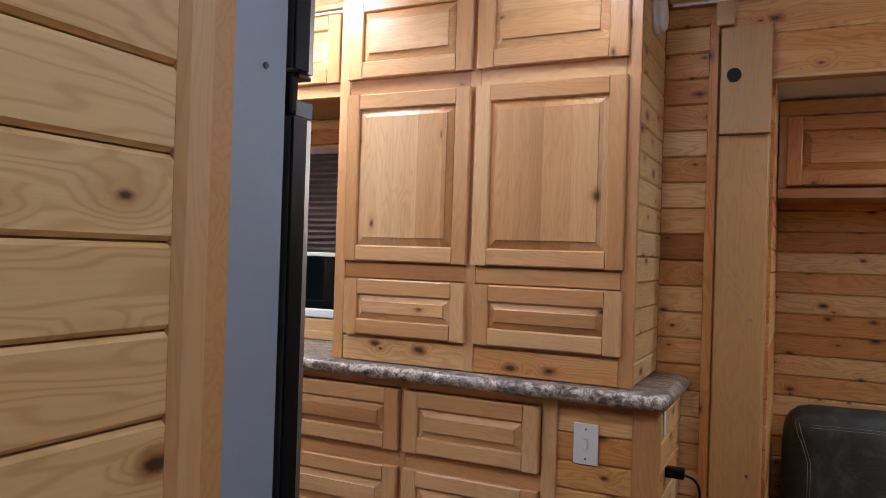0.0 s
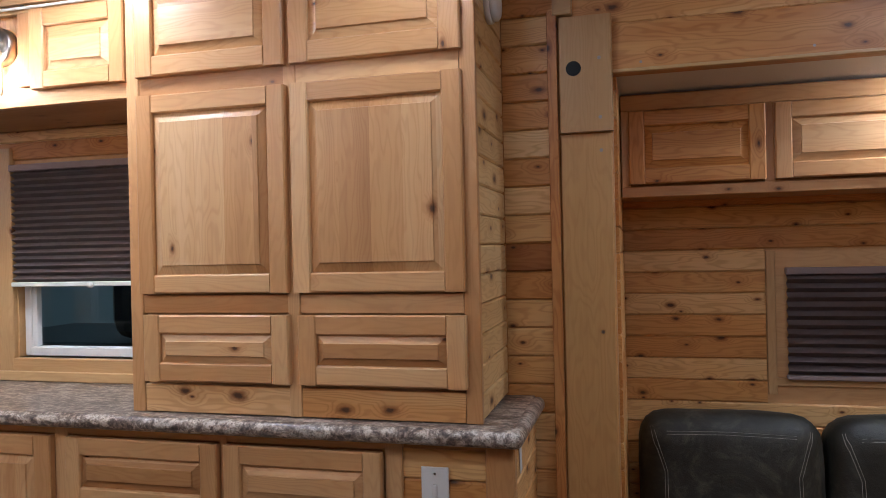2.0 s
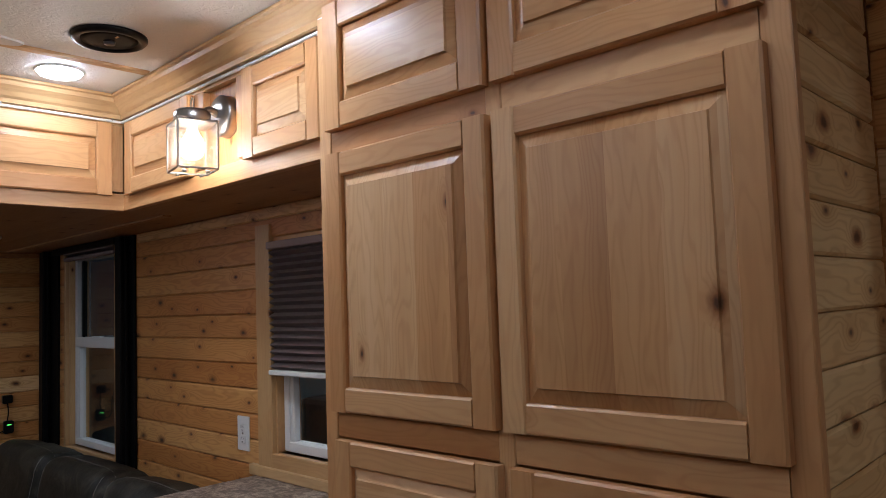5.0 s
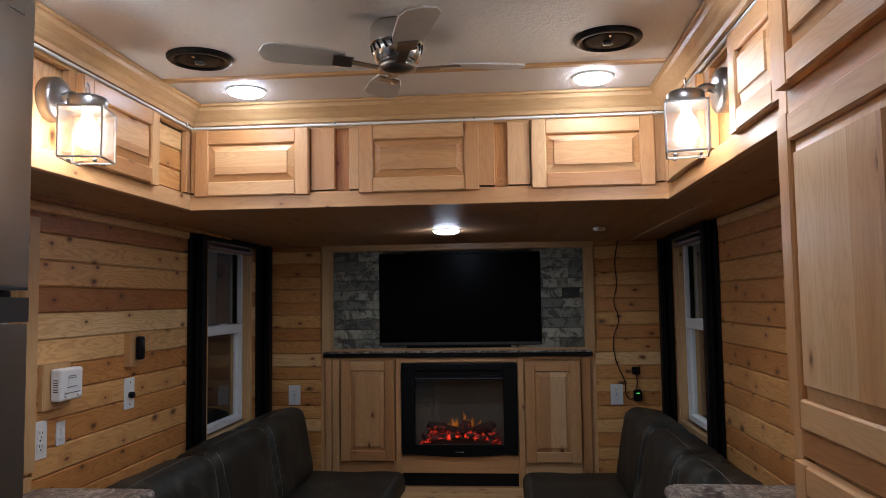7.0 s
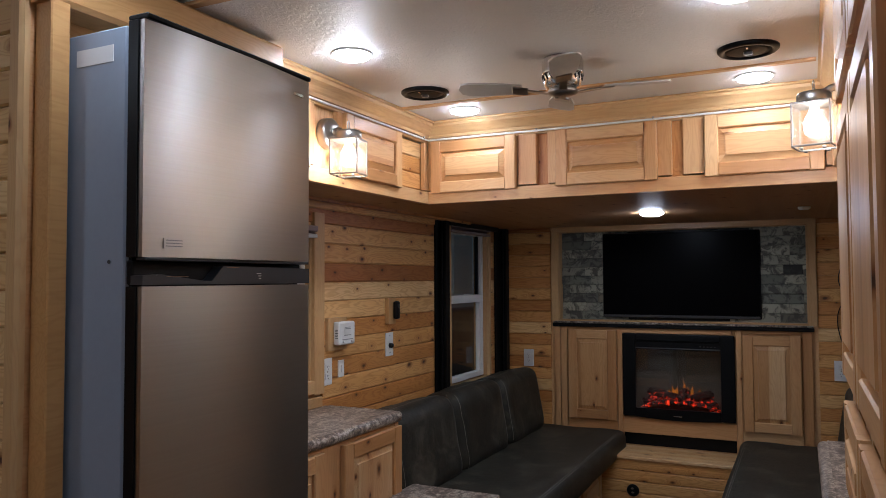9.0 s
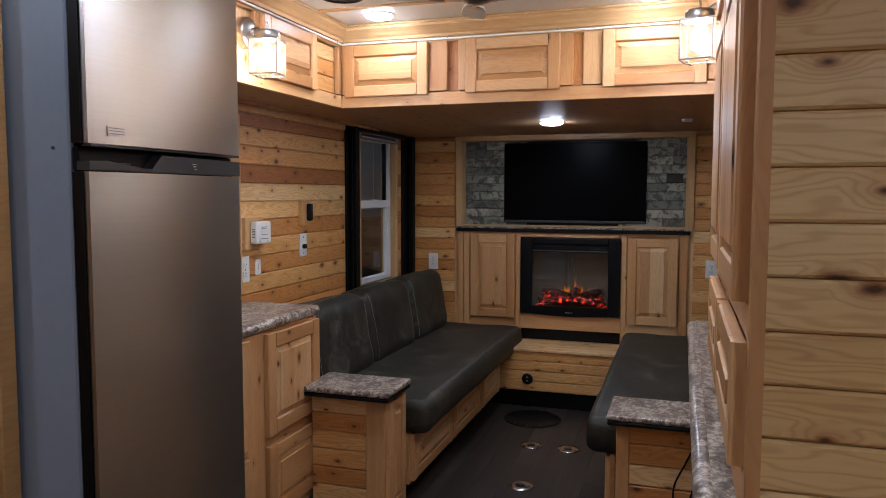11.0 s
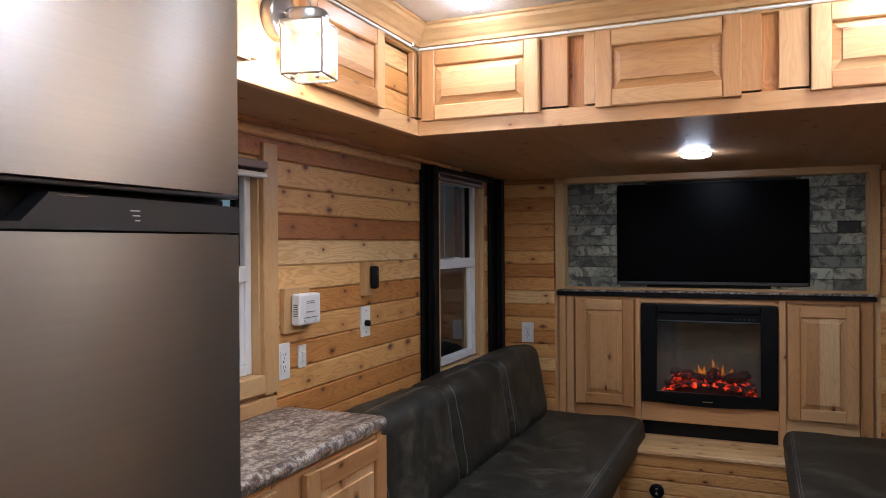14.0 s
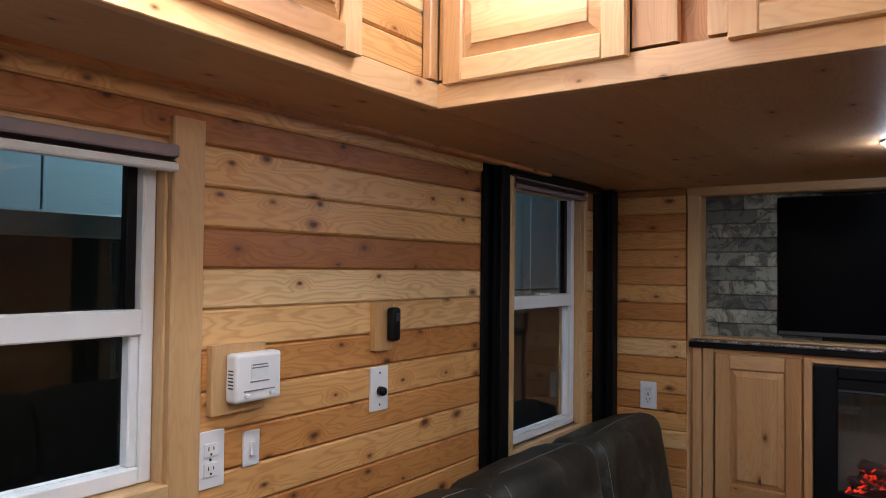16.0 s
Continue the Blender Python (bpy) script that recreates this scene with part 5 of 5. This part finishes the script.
for i in range(4):
    a = math.radians(18 + 90 * i)
    mb = mf @ Matrix.Rotation(a, 4, "Z")
    iron = part("blade_iron", extrude([(-0.012, -0.002), (0.012, -0.002), (0.008, 0.003), (-0.008, 0.003)], 0.08), BRONZE, fan, "", mb @ pose(0.082, 0, -0.105, 0, -8, 0))
    part("iron_plate", rbox(0.05, 0.05, 0.004, 0.0015), BRONZE, iron, "", mb @ pose(0.135, 0, -0.1, 10, -4, 0))
    bm = bmesh.new()
    out = [(0.0, -0.03), (0.06, -0.042), (0.17, -0.046), (0.195, -0.034), (0.205, 0.0), (0.195, 0.034), (0.17, 0.046), (0.06, 0.042), (0.0, 0.03)]
    f = bm.faces.new([bm.verts.new((x, y, 0)) for x, y in out])
    ret = bmesh.ops.extrude_face_region(bm, geom=[f])
    bmesh.ops.translate(bm, vec=(0, 0, 0.005), verts=[v for v in ret["geom"] if isinstance(v, bmesh.types.BMVert)])
    bmesh.ops.recalc_face_normals(bm, faces=bm.faces)
    part("blade", bm, FANGREY, fan, "", mb @ pose(0.13, 0, -0.096, 10, -2, 0))

# ---------------------------------------------------------------- lanterns
for lx, ly, side in LANTERNS:
    wy = SOY if side > 0 else NOY
    lan = thing("wall_lantern", (lx, wy, 1.955), "pewter wall lantern with clear glass panes and a lit bulb", "wall lantern", "wall lanterns")
    bx = lx + (-0.01 if side > 0 else 0.0)
    part("back_plate", lathe([(0.056, -0.03), (0.056, 0.006), (0.05, 0.012), (0.03, 0.016)], 34), BRONZE, lan, "round pewter back plate", basis((bx, wy, 1.962), XP, YP * side), True)
    curve_wire("arm", [(bx, wy + side * 0.012, 1.965), (bx, wy + side * 0.035, 1.972), (lx, ly - side * 0.03, 1.962), (lx, ly, 1.955)], 0.011, BRONZE, lan)
    m = Matrix.Translation((lx, ly, 0)) @ pose(0, 0, 0, 0, 0, 12 * side)
    part("cap", lathe([(0.044, 1.93), (0.046, 1.934), (0.046, 1.955), (0.04, 1.962), (0.012, 1.966)], 30), BRONZE, lan, "", m, True)
    curve_wire("ring", [(0.012 * math.cos(t * 0.7854), 0, 1.981 + 0.016 * math.sin(t * 0.7854)) for t in range(9)], 0.0018, BRONZE, lan, m)
    part("top_plate", rbox(0.106, 0.106, 0.006, 0.002), BRONZE, lan, "", m @ Matrix.Translation((0, 0, 1.929)))
    for kx, ky in ((-1, -1), (-1, 1), (1, -1), (1, 1)):
        part("corner_bar", rbox(0.005, 0.005, 0.12, 0.001), BRONZE, lan, "", m @ Matrix.Translation((kx * 0.05, ky * 0.05, 1.866)))
        part("foot", rbox(0.01, 0.01, 0.008, 0.002), BRONZE, lan, "", m @ Matrix.Translation((kx * 0.03, ky * 0.03, 1.8)))
    for k, (dx, dy, wx, wyy) in enumerate(((0.0505, 0, 0.002, 0.096), (-0.0505, 0, 0.002, 0.096), (0, 0.0505, 0.096, 0.002), (0, -0.0505, 0.096, 0.002))):
        g = part("pane", rbox(wx, wyy, 0.116, 0), LAMPGLASS, lan, "", m @ Matrix.Translation((dx, dy, 1.866)))
        g.visible_shadow = False
        part("lower_bar", rbox(max(wx, 0.005), max(wyy, 0.005), 0.005, 0.001), BRONZE, lan, "", m @ Matrix.Translation((dx, dy, 1.806)))
    b = part("bulb", lathe([(0.01, 1.928), (0.012, 1.91), (0.026, 1.885), (0.029, 1.865), (0.024, 1.845), (0.008, 1.836)], 20), BULB, lan, "glowing bulb", m, True)
    b.visible_shadow = False

# ---------------------------------------------------------------- wall fittings
cover_plate((-2.187, SY, 1.045), YP, -XP, "outlet", "white double outlet on the plank wall by the window")
cover_plate((-2.293, SY, 1.048), YP, -XP, "rocker", "small white rocker switch on the plank wall", 0.044, 0.074)
cover_plate((-2.714, SY, 1.12), YP, -XP, "knob", "white dimmer plate with a black knob")
cover_plate((WX, 0.443, 0.907), XP, YP, "outlet", "white double outlet on the end wall")
cover_plate((WX, 2.3, 0.907), XP, YP, "outlet", "white double outlet with a charger beside it")
cover_plate((-2.385, NY, 1.03), -YP, XP, "outlet", "white double outlet beside the blind window")

tst = thing("thermostat", (-2.2570, SY, 1.2), "white sliding thermostat on a wood mounting block", "thermostat")
board("mount", (-2.2490, SY - 0.001, 1.203), ZP, YP, 0.14, 0.14, 0.02, TRIM, tst, 0.004)
tb = part("case", rbox(0.122, 0.1, 0.034, 0.008, 3), WHITEPLASTIC, tst, "white plastic case", basis((-2.2700, SY + 0.036, 1.206), -XP, YP))
for i in range(6):
    box("vent_slot", -2.2095, -2.2085, SY + 0.03, SY + 0.045, 1.185 + i * 0.007, 1.188 + i * 0.007, DARKPLASTIC, tb, 0)
box("scale", -2.2920, -2.2470, SY + 0.0535, SY + 0.0545, 1.205, 1.232, PAPER, tb, 0)
for z, w in ((1.23, 0.04), (1.224, 0.044), (1.196, 0.05), (1.178, 0.08)):
    box("print_bar", -2.2700 - w / 2, -2.2700 + w / 2, SY + 0.0535, SY + 0.055, z, z + 0.0025, INK, tb, 0)
for x in (-2.2370, -2.3020):
    box("slider", x - 0.006, x + 0.006, SY + 0.05, SY + 0.06, 1.166, 1.174, WHITEPLASTIC, tb, 0.002)
fob = thing("remote_holder", (-2.7170, SY, 1.28), "black remote clipped to a small wood block", "remote")
board("mount", (-2.7150, SY - 0.001, 1.283), ZP, YP, 0.126, 0.07, 0.022, TRIM, fob, 0.003)
part("case", rbox(0.034, 0.088, 0.026, 0.009, 3), BLACKPLASTIC, fob, "black plastic remote", basis((-2.7350, SY + 0.034, 1.287), -XP, YP), True)
box("window", -2.7440, -2.7290, SY + 0.0468, SY + 0.0476, 1.295, 1.316, DARKPLASTIC, fob, 0)

chg = thing("charger", (WX, 2.41, 0.9), "black plug charger with a green light and wavy cable", "charger")
box("plug", WX, WX + 0.03, 2.385, 2.43, 1.02, 1.062, BLACKPLASTIC, chg, 0.005)
box("brick", WX, WX + 0.03, 2.39, 2.435, 0.872, 0.935, BLACKPLASTIC, chg, 0.007)
box("led", WX + 0.03, WX + 0.031, 2.402, 2.422, 0.913, 0.918, GREENLED, chg, 0)
curve_wire("link", [(WX + 0.01, 2.41, 1.02), (WX + 0.014, 2.413, 0.98), (WX + 0.01, 2.41, 0.935)], 0.003, BLACKPLASTIC, chg)
curve_wire("cable", [(WX + 0.004, 2.33, LOFT), (WX + 0.006, 2.31, 1.66), (WX + 0.006, 2.315, 1.52), (WX + 0.006, 2.298, 1.42), (WX + 0.006, 2.322, 1.33), (WX + 0.006, 2.29, 1.22),
                     (WX + 0.006, 2.30, 1.1), (WX + 0.006, 2.345, 0.98), (WX + 0.01, 2.365, 0.885), (WX + 0.01, 2.395, 0.885)], 0.0028, BLACKPLASTIC, chg)
tape = thing("paper_tag", (-0.36, 2.24, 0.82), "torn white tape on the counter end", "tape")
bm = rbox(0.001, 0.03, 0.07, 0)
part("tape", bm, PAPER, tape, "", pose(-0.3705, 2.275, 0.812, 8, 0, 0))
plug = thing("appliance_plug", (-0.36, 2.3, 0.67), "black plug and cord on the counter end", "plug")
box("body", -0.373, -0.32, 2.3, 2.33, 0.655, 0.685, BLACKPLASTIC, plug, 0.006, 2)
curve_wire("cord", [(-0.322, 2.315, 0.668), (-0.29, 2.32, 0.65), (-0.285, 2.33, 0.56), (-0.29, 2.34, 0.3), (-0.3, 2.35, 0.01)], 0.0035, BLACKPLASTIC, plug)
# Block and disc stand in for a black plug with white cord loops.
ent = thing("entry_plug", (-0.5, 0.58, 0.78), "black block and white disc standing in for a plug and cord", "handset")
box("body", -0.534, -0.5, 0.55, 0.66, 0.77, 0.82, BLACKPLASTIC, ent, 0.012, 3)
part("dial", lathe([(0.022, 0), (0.022, 0.012), (0.014, 0.016)], 20), WHITEPLASTIC, ent, "white round disc for the cord loops", basis((-0.502, 0.64, 0.795), YP, XP), True)

# ---------------------------------------------------------------- slide-out furniture
sc = thing("slide_cabinet", (0.7, 3.0, 1.5), "cedar overhead cabinets with raised-panel doors in the slide-out", "overhead cabinet")
box("carcass", SLX0 + 0.002, SLX1 - 0.002, 3.0, SLY, 1.49, 1.83, ALDER, sc, 0)
board("bottom_rail", (0.745, 3.0, 1.506), XP, -YP, 1.74, 0.035, 0.02, ALDER, sc)
board("top_rail", (0.745, 3.0, 1.798), XP, -YP, 1.74, 0.05, 0.02, ALDER, sc)
for a, b in ((-0.126, -0.098), (0.312, 0.346), (0.765, 0.8), (1.22, 1.26)):
    board("stile", ((a + b) / 2, 3.0, 1.648), ZP, -YP, 0.25, b - a, 0.0195, ALDER, sc)
# The first door's darker wood is partly shade put into its colour.
for a in (-0.101, 0.343, 0.797):
    panel_door(sc, XP, -YP, (0, 2.98, 0), a, a + 0.418, 1.531, 1.768, False, 0.05, "door", CEDAR_HONEY if a < 0 else None)
so = thing("slide_sofa", (0.5, 3.0, 0), "black leather sofa with rounded back cushions and stitching", "sofa")
box("base", -0.06, 1.2, 2.72, 3.24, 0.03, 0.3, LEATHER, so, 0.03, 3)
for a, b in ((-0.09, 0.488), (0.494, 1.08)):
    cushion("seat_cushion", b - a - 0.004, 0.5, 0.16, Matrix.Translation(((a + b) / 2, 2.93, 0.37)), so, 0.05)
    m = Matrix.Translation(((a + b) / 2, 3.1, 0.545)) @ pose(0, 0, 0, -10, 0, 0)
    w = b - a
    bc = cushion("back_cushion", w, 0.22, 0.42, m, so, 0.085, 0.012)
    for d in (0.08, 0.09):
        stitch([(-w / 2 + d, -0.112, -0.15), (-w / 2 + d, -0.114, 0.02), (-w / 2 + d - 0.04, -0.085, 0.16), ], bc, m)
        stitch([(w / 2 - d, -0.112, -0.15), (w / 2 - d, -0.114, 0.02), (w / 2 - d + 0.04, -0.085, 0.16), ], bc, m)
        stitch([(-w / 2 + 0.09, -0.112, 0.06 + d), (0, -0.113, 0.065 + d), (w / 2 - 0.09, -0.112, 0.06 + d)], bc, m)

# ---------------------------------------------------------------- outside the windows
grd = box("ground", -60, 60, -60, 60, -0.9, -0.7, CONCRETE, None, 0)
tagged(grd, "dark concrete ground outside", "ground", kind="structure")
shed = thing("shop_building", (-4, -4, -0.7), "pale blue sheet-metal shop wall in dim light", "building")
box("wall", -14, 6, -4.1, -4.0, -0.7, 6, SHEETMETAL, shed, 0)
for i in range(16):
    box("rib", -13.5 + 0.95 * i, -13.47 + 0.95 * i, -4.0, -3.988, -0.7, 6, SHEETMETAL, shed, 0.005)
curve_wire("conduit", [(-13, -3.94, 1.12), (-8, -3.94, 1.12), (-3, -3.94, 1.12)], 0.02, BRONZE, shed)
box("junction_box", -8.75, -8.62, -3.96, -3.9, 1.06, 1.2, WHITEPLASTIC, shed, 0.005)
trl = thing("parked_trailer", (-2.0, -2.3, -0.7), "dark trailer parked beside the window at night", "trailer")
box("body", -5.0, 1.5, -3.3, -1.6, -0.3, 1.62, OUTDARK, trl, 0.04, 3)
box("roof_edge", -5.02, 1.52, -1.62, -1.58, 1.55, 1.66, SHEETMETAL, trl, 0.01)
part("wheel", tube(0.36, 0.2, 28), BLACKPLASTIC, trl, "", pose(-1.9, -1.55, -0.34, 90, 0, 0))
# Made-up block, added to darken the view through the far lower sash.
low = thing("dark_low_block", (-8, -2.3, -0.7), "dark low block added beyond the trailer to darken the view", "flatbed")
box("body", -13, -5.3, -3.2, -1.6, -0.3, 1.1, OUTDARK, low, 0.05, 3)
part("wheel", tube(0.36, 0.2, 28), BLACKPLASTIC, low, "", pose(-8.5, -1.55, -0.34, 90, 0, 0))
tr2 = thing("parked_truck", (-2.2, 5.3, -0.7), "dark truck parked outside the kitchen window", "truck")
box("body", -5, -0.5, 4.6, 6.0, -0.3, 0.75, OUTDARK, tr2, 0.08, 3)
box("cab", -3.6, -1.6, 4.7, 5.9, 0.75, 1.35, OUTDARK, tr2, 0.15, 3)
part("wheel", tube(0.36, 0.2, 28), BLACKPLASTIC, tr2, "", pose(-4.2, 4.55, -0.34, 90, 0, 0))
shed2 = thing("shop_building", (-2, 8, -0.7), "pale blue sheet-metal shop wall in dim light", "building")
box("wall", -14, 6, 8.0, 8.1, -0.7, 6, SHEETMETAL, shed2, 0)

# ---------------------------------------------------------------- floor boards and floor fittings
rng = random.Random(2)
for i in range(20):
    y0 = 0.2 + 0.125 * i
    x = -4.35 + rng.random() * -0.8
    while x < EX:
        a, b = max(-4.32, x), min(EX, x + 0.92)
        x += 0.92
        if b - a > 0.03 and y0 < 2.66:
            board("floor_plank", ((a + b) / 2, y0 + 0.0625, -0.004), XP, ZP, round(b - a, 2), 0.124, 0.004, FLOORING, floor, 0.0008)
for x, y in ((-3.295, 1.356), (-3.295, 1.56), (-2.72, 1.42)):
    d = thing("floor_anchor", (x, y, 0), "round chrome floor socket plate", "floor socket", "floor sockets")
    part("ring", lathe([(0.062, 0), (0.06, 0.004), (0.03, 0.006), (0.022, 0.003)], 32), CHROME, d, "", Matrix.Translation((x, y, 0.0005)), True)
    part("hole", lathe([(0.022, 0.001), (0.021, 0.0045), (0.005, 0.0045)], 20), BLACKPLASTIC, d, "", Matrix.Translation((x, y, 0.0005)), True)
hatch = thing("floor_hatch", (-3.77, 1.27, 0), "round black bolted hatch in the floor", "hatch")
part("lid", lathe([(0.175, 0), (0.175, 0.003), (0.17, 0.006), (0.05, 0.006)], 48), BLACKPLASTIC, hatch, "", Matrix.Translation((-3.77, 1.27, 0.0005)), True)
for i in range(12):
    a = 2 * math.pi * i / 12
    part("bolt", tube(0.006, 0.004, 8), CHROME, hatch, "", Matrix.Translation((-3.77 + 0.155 * math.cos(a), 1.27 + 0.155 * math.sin(a), 0.008)))
cord = thing("hanging_cord", (-2.1, 2.12, 0.3), "black cord looped on the end cabinet", "cord")
curve_wire("cord", [(-2.094, 2.19, 0.5), (-2.09, 2.15, 0.42), (-2.088, 2.11, 0.3), (-2.09, 2.14, 0.22), (-2.09, 2.17, 0.3), (-2.094, 2.195, 0.4)], 0.0035, BLACKPLASTIC, cord)
puck = thing("ceiling_sensor", (-3.5, 2.13, LOFT), "small white round sensor under the loft", "sensor")
part("body", lathe([(0.028, 0), (0.028, -0.008), (0.022, -0.014), (0.008, -0.015)], 24), WHITEPLASTIC, puck, "", Matrix.Translation((-3.5, 2.13, LOFT - 0.0005)), True)
